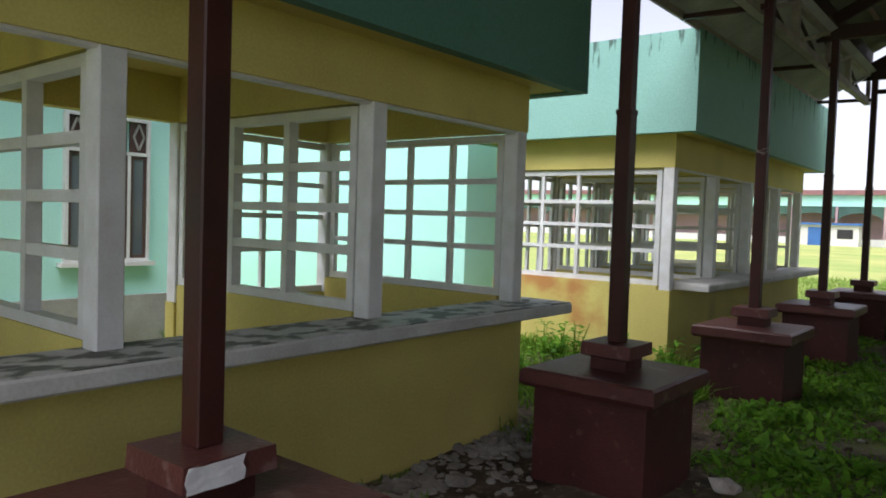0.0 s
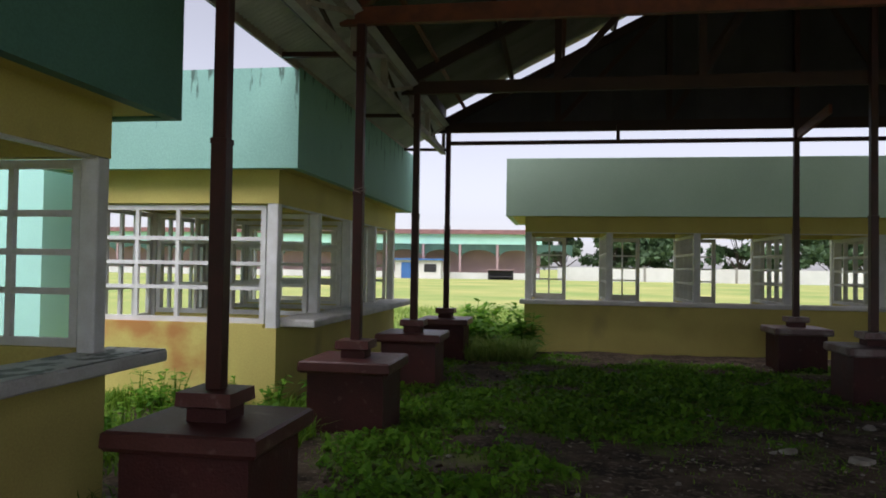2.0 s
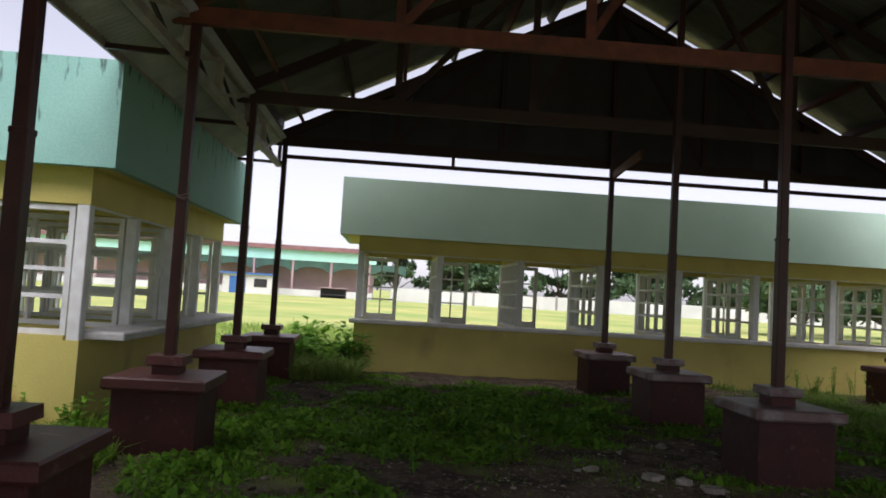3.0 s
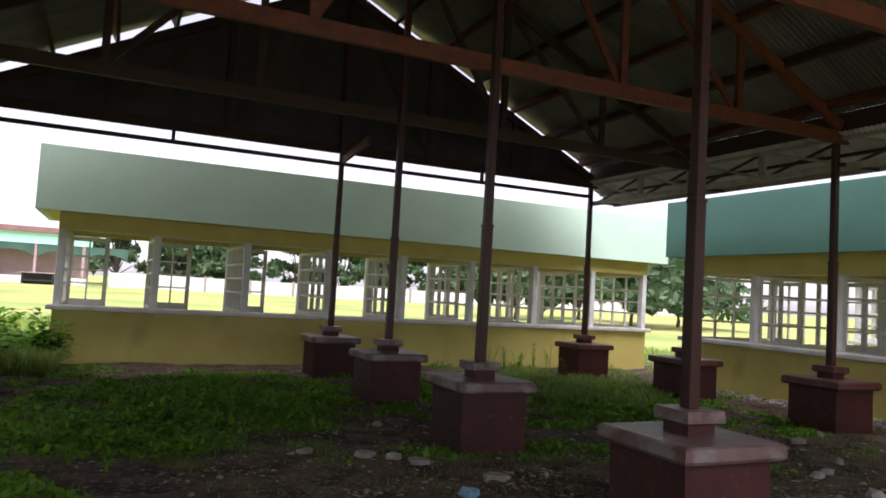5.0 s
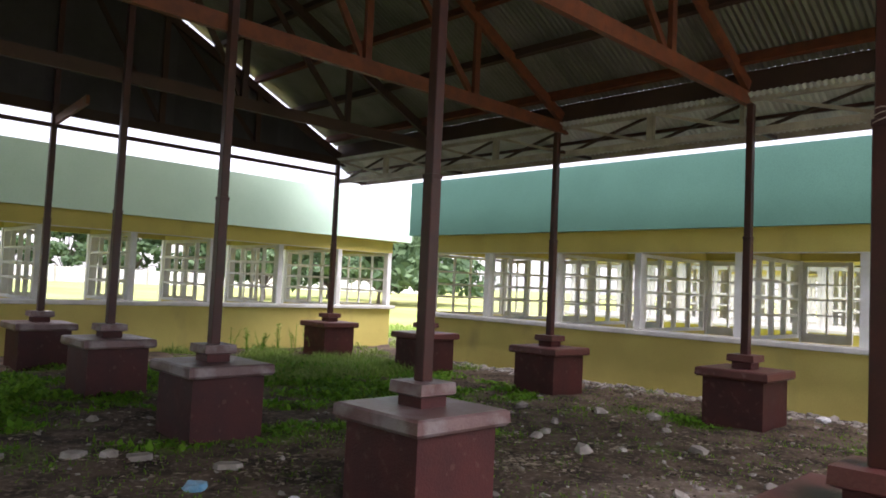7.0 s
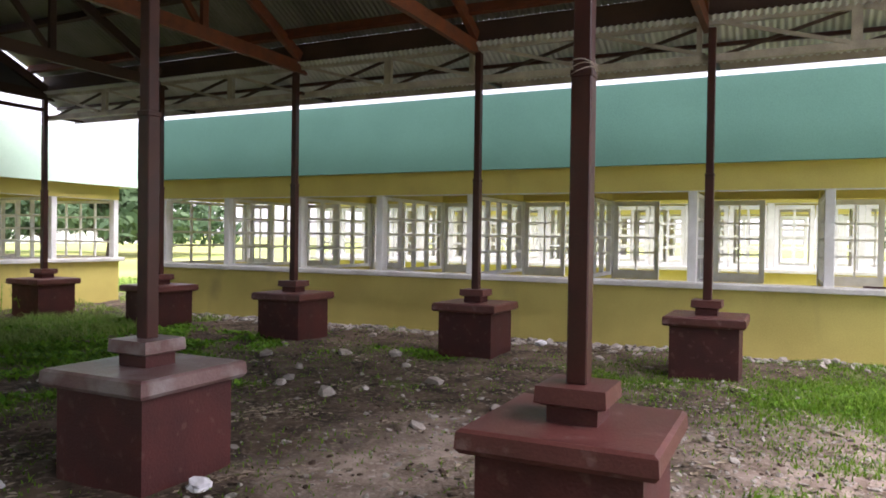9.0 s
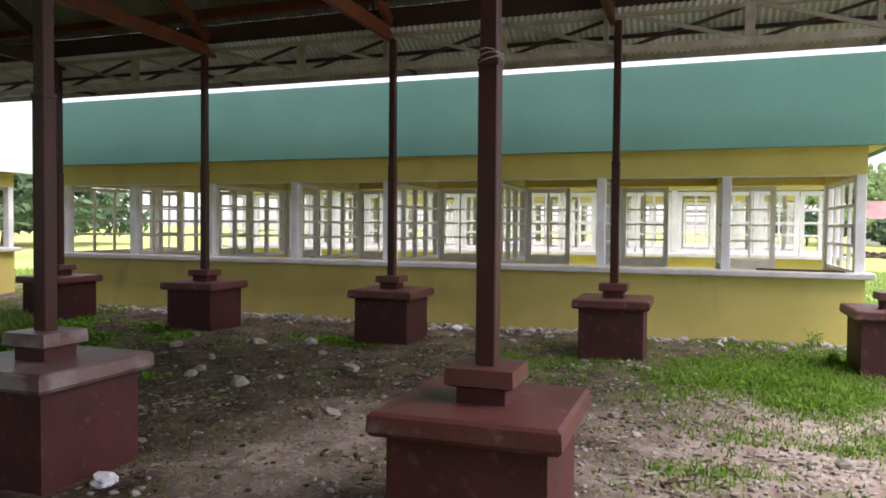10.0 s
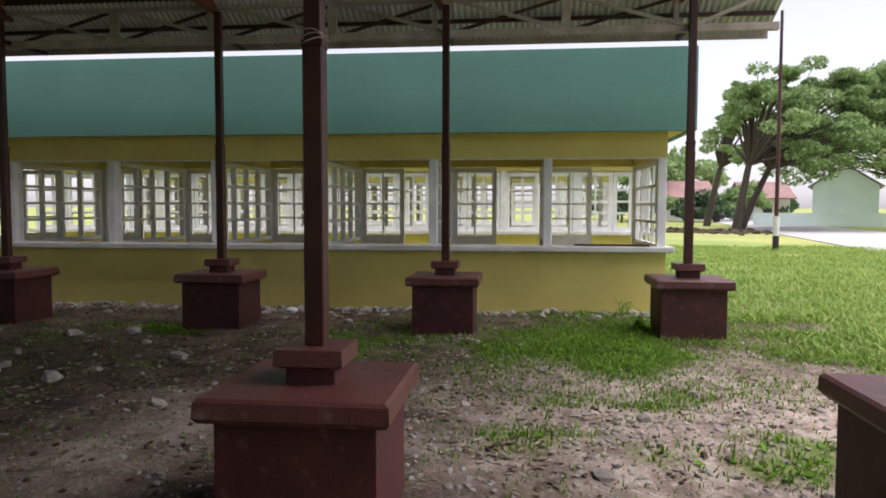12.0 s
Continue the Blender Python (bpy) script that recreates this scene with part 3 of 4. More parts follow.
# eaves: lattice girders and lower sheets
skirt = None
for x, ex in ((LX, EAVE_L), (RX, EAVE_R)):
    s = 1 if x > 0 else -1
    gx = x + s * 0.12
    part("girder_chord", bar((gx, Y0 + 0.1, 3.765), (gx, Y1 - 0.1, 3.765), 0.09, 0.09), GREY, roof, "grey girder chord")
    part("girder_chord", bar((gx, Y0 + 0.1, 4.20), (gx, Y1 - 0.1, 4.20), 0.07, 0.07), GREY, roof, "grey girder chord")
    for cy in ROWS_Y:
        if cy < 12:
            part("girder_web", slab(gx - 0.035, gx + 0.035, cy + 1.445, cy + 1.555, 3.815, 4.17), GREY, roof)
        part("girder_web", slab(gx - 0.03, gx + 0.03, cy + 0.13, cy + 0.19, 3.815, 4.17), GREY, roof)
        for y in (cy, cy + 1.5):
            if y < Y1 - 1.2:
                part("girder_brace", bar((gx - s * 0.05, y + 0.08, 3.80), (gx - s * 0.05, y + 1.42, 4.18), 0.03, 0.045), GREY, roof)
                part("girder_brace", bar((gx + s * 0.05, y + 0.08, 4.18), (gx + s * 0.05, y + 1.42, 3.80), 0.03, 0.04), DARKTIM, roof, "dark timber brace")
    part("girder_brace", bar((gx - s * 0.05, -4.0, 4.18), (gx - s * 0.05, -3.08, 3.80), 0.03, 0.045), GREY, roof)
    part("edge_board", slab(ex - 0.015, ex + 0.015, Y0 + 0.02, Y1 - 0.02, 4.195, roof_z(ex) - 0.015), DARKTIM, roof)
    out = SKIRT_R if s > 0 else SKIRT_L
    fall = math.degrees(math.atan2(0.40, abs(out - x)))
    for i in range(count):
        y = Y0 + i * SHEET_W
        if s > 0:
            m = pose(x, y, 4.26, 0, fall, 0)
        else:
            m = Matrix.Translation((x, y + SHEET_W, 4.26)) @ pose(0, 0, 0, 0, 0, 180) @ pose(0, 0, 0, 0, fall, 0)
        if skirt is None:
            skirt = part("skirt_sheet", sheet_mesh(SHEET_W + 0.05, 0.93), SKIRT, roof, "pale corrugated eave sheet", smooth=True, m=m)
        else:
            shared("skirt_sheet", skirt, roof, m)
    part("eave_board", slab(out - 0.015, out + 0.015, Y0, Y1, 3.775, 3.925), GREY, roof, "pale grey eave board")
    for cy in ROWS_Y:
        part("eave_bracket", bar((x, cy, 3.78), (out, cy, 3.80), 0.05, 0.05), STEEL, roof)
    part("eave_purlin", bar(((x + out) / 2, Y0 + 0.05, 4.0), ((x + out) / 2, Y1 - 0.05, 4.0), 0.05, 0.05), STEEL, roof)

# ---------- house behind the kiosk ----------
def house_window(parent, y0, y1, z0, z1, lights):
    """A window of tall narrow lights in the wall that faces +x, each with a fretted board over it."""
    width, height = y1 - y0, z1 - z0
    w = part("window", ring(width, height, 0.035, 0.09), PALE, parent, "window of narrow lights in a white surround", m=pose(-12.17, y0, z0, 0, 0, 90))
    part("window_bar", slab(0.035, width - 0.035, -0.04, 0.04, height - 0.43, height - 0.39), PALE, w)
    part("window_sill", slab(-0.05, width + 0.05, -0.10, 0.04, -0.05, -0.002), PALE, w)
    step = (width - 0.035) / lights
    for i in range(lights):
        a, b = 0.035 + i * step, (i + 1) * step
        if i:
            part("mullion", slab(a - 0.035, a, -0.035, 0.035, 0.035, height - 0.43), PALE, w)
        part("casing", ring(b - a, height - 0.47, 0.035, 0.05), TIMBERB, w, "brown casement frame", m=pose(a, 0, 0.037))
        part("pane", slab(a + 0.03, b - 0.03, -0.01, 0.01, 0.06, height - 0.455), GLASS, w)
        part("fret_board", slab(a, b, 0.0, 0.02, height - 0.388, height - 0.037), TIMBERB, w, "brown fretted board")
        c = (a + b) / 2
        for s in (-1, 1):
            for u in (-1, 1):
                part("fret_bar", bar((c, -0.02, height - 0.21 + u * 0.15), (c + s * (b - a) * 0.32, -0.02, height - 0.21), 0.02, 0.022), CONCRETE, w)
    return w


house = thing("house", pose(0, 0, 0), "pale mint rendered house with narrow brown windows", "house")
part("long_wall", slab(-12.45, -12.2, -14, 3.45, -0.1, 3.6), HOUSE, house)
part("end_wall", slab(-18, -12.45, 3.25, 3.45, -0.1, 3.6), HOUSE, house)
part("wing_wall", slab(-26, -10.55, 7.2, 7.4, -0.1, 3.6), HOUSE, house)
part("wing_side_wall", slab(-10.75, -10.55, 7.4, 8.6, -0.1, 3.6), HOUSE, house)
part("wing_back_wall", slab(-26, -10.75, 8.4, 8.6, -0.1, 3.6), HOUSE, house)
part("plinth", slab(-12.2, -12.12, -14, 3.45, -0.1, 0.62), CONCRETE, house, "grey concrete plinth")
bm = bmesh.new()
for a in ((-19, -11.7, -15, 3.7), (-26, -10.3, 7.0, 8.8)):
    box(bm, *a, 3.62 if a[2] < 0 else 3.74, 3.72 if a[2] < 0 else 3.84)
part("roof", bm, REDROOF, house, "red-brown roof")
for y0, y1 in ((2.10, 3.07), (0.3, 1.27), (-1.6, -0.63)):
    house_window(house, y0, y1, 1.02, 2.68, 4)

# ---------- grandstand across the field ----------
stand = thing("grandstand", pose(0, 100, 0), "long grandstand with green arches and faded pink wall", "grandstand")
part("rear_wall", slab(-78, -6.5, 3, 3.3, -0.3, 5.2), PINK, stand)
part("fascia", slab(-78, -6.2, -0.2, 0.1, 4.9, 6.3), HOUSE, stand, "pale mint fascia")
bm = bmesh.new()
box(bm, -78.5, -5.8, -0.8, 4.2, 6.3, 6.45)
box(bm, -78.5, -5.8, 0.4, 3.6, 6.45, 7.0)
part("roof", bm, REDROOF, stand, "faded red roof")
part("parapet", slab(-78, -6.5, -0.1, 0.1, -0.3, 0.9), PALE, stand, "low white wall")
for i in range(14):
    x = -76 + i * 5.3
    part("column", slab(x - 0.14, x + 0.14, -0.15, 0.25, 0.9, 4.9), PINK, stand)
    bm = bmesh.new()
    pts = [(x + 0.2, 4.9)] + [(x + 2.65 - 2.4 * math.cos(math.pi * k / 8), 3.1 + 1.0 * math.sin(math.pi * k / 8)) for k in range(9)] + [(x + 5.1, 4.9)]
    vs = [bm.verts.new((a, -0.1, z)) for a, z in pts]
    f = bm.faces.new(vs)
    g = bmesh.ops.extrude_face_region(bm, geom=[f])
    bmesh.ops.translate(bm, vec=(0, 0.25, 0), verts=[e for e in g["geom"] if isinstance(e, bmesh.types.BMVert)])
    bmesh.ops.recalc_face_normals(bm, faces=bm.faces)
    part("arch", bm, DGREEN, stand, "dark green arch")
booth = thing("field_booth", pose(-23, 97, 0), "small white booth with a blue door beside the grandstand", "booth")
part("wall_shell", slab(-3.2, 3.2, -1, 1, -0.2, 2.5), PALE, booth)
part("roof", slab(-3.5, 3.5, -1.4, 1.3, 2.5, 2.75), BLUEW, booth, "blue roof edge")
part("door", slab(-2.3, -0.2, -1.06, -1.0, 0, 2.2), BLUEW, booth, "bright blue door")
part("window", slab(0.9, 2.6, -1.05, -1.0, 0.9, 2.0), DARK, booth)
bench = thing("players_bench", pose(-11.6, 96, 0), "dark covered bench at the edge of the field", "bench")
part("seat", slab(-1.7, 1.7, -0.5, 0.5, 0.35, 0.5), DARK, bench)
part("back_panel", slab(-1.7, 1.7, 0.5, 0.6, -0.1, 1.3), DARK, bench)
part("roof", slab(-1.8, 1.8, -0.5, 0.7, 1.3, 1.4), PINK, bench)
for x in (-1.6, 1.6):
    part("leg", slab(x - 0.06, x + 0.06, -0.45, -0.35, -0.1, 1.3), DARK, bench)

fw = thing("field_wall", pose(0, 0, 0), "long pale boundary wall beyond the field", "wall")
for i in range(16):
    x = -4 + i * 6
    part("wall_panel", slab(x, x + 5.7, 101, 101.2, -0.2, 1.9), PALE, fw)
    part("wall_pier", slab(x + 5.7, x + 6.0, 100.9, 101.3, -0.2, 2.1), CONCRETE, fw)


# ---------- trees ----------
def leaf_cloud(name, centres, radii, per, size, mat, parent, seed, flat=0.5):
    """Many small leaf sprays round clump centres, as one mesh."""
    rng = np.random.default_rng(seed)
    vs, fs = [], []
    for c, r in zip(centres, radii):
        d = rng.normal(size=(per, 3))
        d /= np.linalg.norm(d, axis=1)[:, None]
        rad = r * rng.uniform(0.35, 1.0, per) ** 0.6
        p = np.array(c) + d * rad[:, None] * np.array((1, 1, flat))
        for q in p:
            a = rng.normal(size=3)
            a /= np.linalg.norm(a)
            b = np.cross(a, rng.normal(size=3))
            b /= np.linalg.norm(b) + 1e-6
            s = size * rng.uniform(0.6, 1.3)
            n = len(vs)
            vs += [tuple(q - a * s), tuple(q + b * s * 0.42), tuple(q + a * s), tuple(q - b * s * 0.42)]
            fs.append((n, n + 1, n + 2, n + 3))
    me_ = bpy.data.meshes.new(name)
    me_.from_pydata(vs, [], fs)
    me_.materials.append(mat)
    o = new(name, me_)
    o.parent = parent
    return o


def tree(x, y, height, spread, lean, seed, clumps=14, per=130, size=0.3, label="tall leafy tree with a leaning grey trunk", bare=0.35, drop=0.42, leaves=None, girth=0.028, puff=1.0):
    rng = random.Random(seed)
    t = thing("tree", pose(x, y, 0), label, "tree", "trees round the field")
    bm = bmesh.new()
    hx, hy = lean
    fork = Vector((hx * bare, hy * bare, height * bare))
    tube(bm, [(0, 0, -0.3), fork * 0.5 + Vector((rng.uniform(-.1, .1), 0, 0)), fork], [girth * height, 0.8 * girth * height, 0.65 * girth * height])
    centres, radii = [], []
    for i in range(clumps):
        a = 2 * math.pi * i / clumps + rng.uniform(-0.3, 0.3)
        rr = spread * rng.uniform(0.15, 1.0)
        c = Vector((hx + rr * math.cos(a), hy + rr * math.sin(a), height * (1 - drop * (rr / spread) ** 1.2) * rng.uniform(0.78, 1.0)))
        mid = fork.lerp(c, 0.5) + Vector((0, 0, height * 0.06))
        tube(bm, [fork, mid, c], [0.32 * girth * height, 0.17 * girth * height, 0.06 * girth * height], 5)
        centres.append(tuple(c))
        radii.append(spread * puff * rng.uniform(0.28, 0.46))
    part("trunk", bm, BARK, t, "grey-brown trunk and limbs")
    leaf_cloud("crown", centres, radii, per, size, leaves or CROWN, t, seed)
    return t


rnd = random.Random(11)
for i in range(15):
    tree(-3 + i * 6.5 + rnd.uniform(-2, 2), 106 + rnd.uniform(0, 10), rnd.uniform(8, 13), rnd.uniform(3.5, 5.5), (rnd.uniform(-1, 1), 0), 40 + i,
         clumps=18, per=80, size=0.7, label="dark leafy tree beyond the field wall", bare=0.12, drop=0.8, leaves=DARKCROWN)
for x, y, h, sp in ((24, 46, 6.2, 4), (30, 40, 6.0, 4.5), (34, 52, 7, 5), (38, 44, 6.5, 5)):
    tree(x, y, h, sp, (0.5, 0.2), int(x * 7), clumps=16, per=110, size=0.5, label="dark leafy tree behind the kiosks", bare=0.15, drop=0.7, leaves=DARKCROWN)
tree(58.6, -16.1, 13.5, 3.8, (0.5, -3.0), 101, clumps=44, per=150, size=0.18, girth=0.024, puff=0.44, bare=0.36, drop=0.55)
tree(45.3, -14.7, 12.0, 4.4, (0.8, -2.4), 102, clumps=56, per=160, size=0.17, girth=0.026, puff=0.44, bare=0.36, drop=0.55)
tree(46.5, -15.3, 12.5, 5.4, (1.5, -6.0), 103, clumps=80, per=230, size=0.17, girth=0.022, puff=0.44, bare=0.33, drop=0.6)
tree(50, -28.5, 12.5, 7.6, (0.5, 2.5), 104, clumps=90, per=240, size=0.19, girth=0.016, puff=0.44, bare=0.28, drop=0.62)
tree(62, -34, 12.5, 6.0, (0, 1), 105, clumps=34, per=220, size=0.27, girth=0.02, puff=0.8)
tree(84, -17, 8.5, 4.0, (0, 1), 106, clumps=14, per=120, size=0.45, bare=0.2)
for i, (x, y, h) in enumerate(((72, -11, 3.6), (78, -15, 4.4), (75, -20, 3.2), (82, -26, 4.8), (88, -31, 4.0), (94, -12, 5.0))):
    tree(x, y, h, 3.2, (0.3, 0.2), 140 + i, clumps=16, per=110, size=0.34, label="low leafy tree beyond the road", bare=0.2, drop=0.75, leaves=CROWN if i % 2 else DARKCROWN)
tree(90, -22, 9.0, 4.5, (0, 1), 107, clumps=14, per=120, size=0.45, bare=0.2)

# ---------- road, pole, house and car by the road ----------
bm = bmesh.new()
d = Vector((34.2, -5.0, 0)).normalized()
nrm = Vector((d.y, -d.x, 0))
base = Vector((21.8, -13.0, 0))
ring0 = []
for s, lift in ((-40, 0), (140, 0)):
    for w, z in ((0, -0.1), (0.0, 0.045), (7.0, 0.045), (7.0, -0.1)):
        p = base + d * s + nrm * w
        ring0.append(bm.verts.new((p.x, p.y, z)))
for k in range(3):
    bm.faces.new((ring0[k], ring0[k + 1], ring0[k + 5], ring0[k + 4]))
bmesh.ops.recalc_face_normals(bm, faces=bm.faces)
tagged(part("road", bm, ASPHALT), "grey asphalt road across the grass", "road", kind="structure")

pole = thing("utility_pole", pose(23.5, -10.0, 0), "slim utility pole with black and white painted foot", "pole")
part("foot", tube(bmesh.new(), [(0, 0, -0.2), (0, 0, 0.55)], [0.11, 0.11], 10), BLACKP, pole, "black painted foot")
part("white_band", tube(bmesh.new(), [(0, 0, 0.55), (0, 0, 1.25)], [0.108, 0.106], 10), PALE, pole, "white painted band")
part("shaft", tube(bmesh.new(), [(0, 0, 1.25), (0, 0, 8.5)], [0.075, 0.05], 10), STEEL, pole)

cottage = thing("cottage", pose(68, -31.0, 0, 0, 0, -23), "small pale mint cottage with a gabled roof", "house")
bm = bmesh.new()
pts = [(-2.6, -0.2), (2.6, -0.2), (2.6, 3.55), (0, 5.3), (-2.6, 3.55)]
lo = [bm.verts.new((-4, a, z)) for a, z in pts]
hi = [bm.verts.new((5, a, z)) for a, z in pts]
bm.faces.new(lo)
bm.faces.new(hi[::-1])
for k in range(5):
    bm.faces.new((lo[k], hi[k], hi[(k + 1) % 5], lo[(k + 1) % 5]))
bmesh.ops.recalc_face_normals(bm, faces=bm.faces)
part("wall_shell", bm, COTTAGE, cottage)
for s in (-1, 1):
    part("roof", bar((0.5, 0, 5.42), (0.5, s * 3.0, 3.40), 9.8, 0.12), CONCRETE, cottage, "grey roof slope")
part("fence", slab(-9, -8.9, -7, 7, -0.1, 1.1), COTTAGE, cottage, "low mint front wall")

car = thing("parked_car", pose(74, -19.5, 0, 0, 0, 80), "dark car parked beside the road", "car")
bm = slab(-2.1, 2.1, -0.85, 0.85, 0.35, 0.95, bevel=0.12)
box(bm, -1.5, 1.0, -0.75, 0.75, 0.9, 1.55, bevel=0.15)
part("body", bm, BLACKP, car)
part("windscreen", slab(-1.2, 0.8, -0.765, 0.765, 1.05, 1.4), GLASS, car)
for x in (-1.35, 1.35):
    for y in (-0.8, 0.8):
        part("wheel", tube(bmesh.new(), [(x, y - 0.1, 0.33), (x, y + 0.1, 0.33)], [0.33, 0.33], 12), DARK, car)

for x, y, w in ((84, -19.5, 5), (88, -29.5, 5)):
    h = thing("far_house", pose(x, y, 0), "small far house with a red-brown roof", "house", "far houses")
    part("wall_shell", slab(-3, 3, -w / 2, w / 2, -0.2, 2.8), PALE, h)
    for s in (-1, 1):
        part("roof", bar((0, 0, 4.6), (s * 3.8, 0, 2.6), w + 1, 0.15), REDROOF, h, "red-brown roof slope")
    part("door", slab(-3.06, -3.0, -0.5, 0.5, 0, 2.0), DARK, h)

# ---------- grass ----------
def canopy_shade(x, y):
    return -7.2 < x < 7.4 and -5 < y < 13.4


def blocked(x, y):
    """Inside a pedestal or a kiosk."""
    for cx in COLS_X:
        for cy in ROWS_Y:
            if abs(x - cx) < 0.42 and abs(y - cy) < 0.42:
                return True
    return (x < -7.15 and (-3.3 < y < 3.6 or 6.7 < y < 12.8) and x > -9.8) or (x > 7.45 and -3.2 < y < 11 and x < 10.2) or (y > 13.5 and y < 16.1 and -4.8 < x < 8.8)


def ground_z(x, y):
    return 0.045 * noise.noise((x * 0.8, y * 0.8, 0)) + 0.03 * noise.noise((x * 2.7, y * 2.7, 5)) - 0.02


def grass_field(name, count, x0, x1, y0, y1, low, high, width, mat, label, seed, need=0.38, dense=1.5):
    rng = np.random.default_rng(seed)
    vs, fs = [], []
    made = 0
    for x, y, u, hgt, lean, a in zip(rng.uniform(x0, x1, count), rng.uniform(y0, y1, count), rng.random(count), rng.random(count), rng.normal(0, 0.9, count), rng.uniform(0, 6.28, count)):
        t = turf_amount(x, y)
        if t < need or u > (t - need + 0.06) * dense or blocked(x, y):
            continue
        h = (low + (high - low) * hgt ** 1.6) * (0.6 + 0.6 * t)
        dx, dy = math.cos(a) * width / 2, math.sin(a) * width / 2
        bx, by = -math.sin(a) * lean * h, math.cos(a) * lean * h
        z = ground_z(x, y) - 0.01
        n = len(vs)
        vs += [(x - dx, y - dy, z), (x + dx, y + dy, z), (x + bx * 0.45 + dx * 0.7, y + by * 0.45 + dy * 0.7, z + h * 0.62),
               (x + bx * 0.45 - dx * 0.7, y + by * 0.45 - dy * 0.7, z + h * 0.62), (x + bx * 1.3, y + by * 1.3, z + h * 0.95)]
        fs += [(n, n + 1, n + 2, n + 3), (n + 3, n + 2, n + 4)]
        made += 1
    m_ = bpy.data.meshes.new(name)
    m_.from_pydata(vs, [], fs)
    m_.materials.append(mat)
    return tagged(new(name, m_), label, "grass", kind="stuff")


grass_field("grass", 230000, -7.2, 7.4, -5.5, 13.5, 0.02, 0.10, 0.016, GRASS, "short uneven green grass on bare soil", 1)
grass_field("field_grass", 120000, -2, 26, -16, -3.5, 0.04, 0.16, 0.03, PALEGRASS, "bright green grass beside the road", 2, need=0.3, dense=2.2)
grass_field("side_grass", 40000, -12, -6.3, 3.2, 7.0, 0.05, 0.25, 0.02, GRASS, "rank green grass between kiosks", 3, need=0.1, dense=2.2)
grass_field("far_grass", 60000, -12, 14, 12.8, 26, 0.05, 0.22, 0.035, PALEGRASS, "pale field grass", 4, need=0.3, dense=2.2)

# Both tall patches use the paler blades to carry the brighter light there.
grass_field("tall_grass", 14000, -6.5, -4.5, 11.6, 14.6, 0.15, 0.55, 0.022, PALEGRASS, "tall grass beside the kiosk corner, coloured paler for daylight", 6, need=-0.4, dense=2.2)
grass_field("tall_grass", 26000, 2.2, 7.0, 8.6, 13.4, 0.05, 0.22, 0.016, PALEGRASS, "rank grass near the far posts, coloured paler for daylight", 7, need=0.3, dense=2.0)

grass_field("sparse_grass", 90000, -3, 7.0, -5.0, 6.0, 0.015, 0.07, 0.012, GRASS, "thin scattered grass blades on bare soil", 8, need=-0.9, dense=0.26)
grass_field("sparse_grass", 60000, 2.2, 7.2, -4.6, 1.2, 0.02, 0.09, 0.013, GRASS, "thin olive grass tufts by the open posts", 9, need=-0.15, dense=0.7)


# ---------- weeds ----------
def leaf_strip(vs, fs, p, direction, length, width, droop):
    """One leaf of two bent quads and a tip."""
    d = Vector(direction).normalized()
    side = d.cross(Vector((0, 0, 1)))
    side = side.normalized() if side.length > 0.01 else Vector((1, 0, 0))
    n = len(vs)
    q = Vector(p)
    m1, m2, tip = q + d * length * 0.35 + Vector((0, 0, 0.04 * length)), q + d * length * 0.72 - Vector((0, 0, droop * length * 0.3)), q + d * length - Vector((0, 0, droop * length))
    vs += [tuple(q), tuple(m1 - side * width / 2), tuple(m1 + side * width / 2), tuple(m2 - side * width * 0.4), tuple(m2 + side * width * 0.4), tuple(tip)]
    fs += [(n, n + 1, n + 2), (n + 1, n + 3, n + 4, n + 2), (n + 3, n + 5, n + 4)]


def weed(x, y, height, leaves, leaf, seed, label="leafy green weed growing from the soil"):
    rng = random.Random(seed)
    w = thing("weed", pose(x, y, ground_z(x, y)), label, "plant", "weeds")
    bm = bmesh.new()
    vs, fs = [], []
    for s in range(max(2, leaves // 9)):
        a = rng.uniform(0, 6.28)
        tip = Vector((math.cos(a), math.sin(a), 0)) * rng.uniform(0.05, 0.45) * height + Vector((0, 0, height * rng.uniform(0.6, 1.0)))
        tube(bm, [(0, 0, -0.03), tip * 0.5 + Vector((0, 0, 0.05 * height)), tip], [0.008, 0.006, 0.003], 4)
        for k in range(9):
            f = rng.uniform(0.25, 1.0)
            b = rng.uniform(0, 6.28)
            leaf_strip(vs, fs, tip * f, (math.cos(b), math.sin(b), rng.uniform(-0.1, 0.6)), leaf * rng.uniform(0.6, 1.2), leaf * rng.uniform(0.3, 0.5), rng.uniform(0.0, 0.4))
    part("stem", bm, WEED, w)
    m_ = bpy.data.meshes.new("foliage")
    m_.from_pydata(vs, [], fs)
    m_.materials.append(WEED)
    o = new("foliage", m_)
    o.parent = w
    return w


rnd = random.Random(5)
for i in range(22):
    weed(rnd.uniform(-6.0, -4.5) if i % 2 else rnd.uniform(-5.9, -5.2), rnd.uniform(12.5, 13.3) if i % 2 else rnd.uniform(13.3, 15.0), rnd.uniform(0.5, 1.0), 45, 0.30, 200 + i, "lush broad-leaved plant beside the kiosk corner")
for i in range(26):
    weed(rnd.uniform(-8.6, -6.5), rnd.uniform(4.1, 6.6), rnd.uniform(0.25, 0.6), 36, 0.13, 230 + i)
for i in range(18):
    weed(rnd.uniform(3.4, 6.8), rnd.uniform(12.2, 13.3), rnd.uniform(0.35, 0.75), 18, 0.09, 270 + i, "thin straggling weed by the kiosk wall")
for i in range(14):
    weed(rnd.uniform(-11.8, -10), rnd.uniform(-1.5, 6.5), rnd.uniform(0.3, 0.7), 36, 0.15, 300 + i)
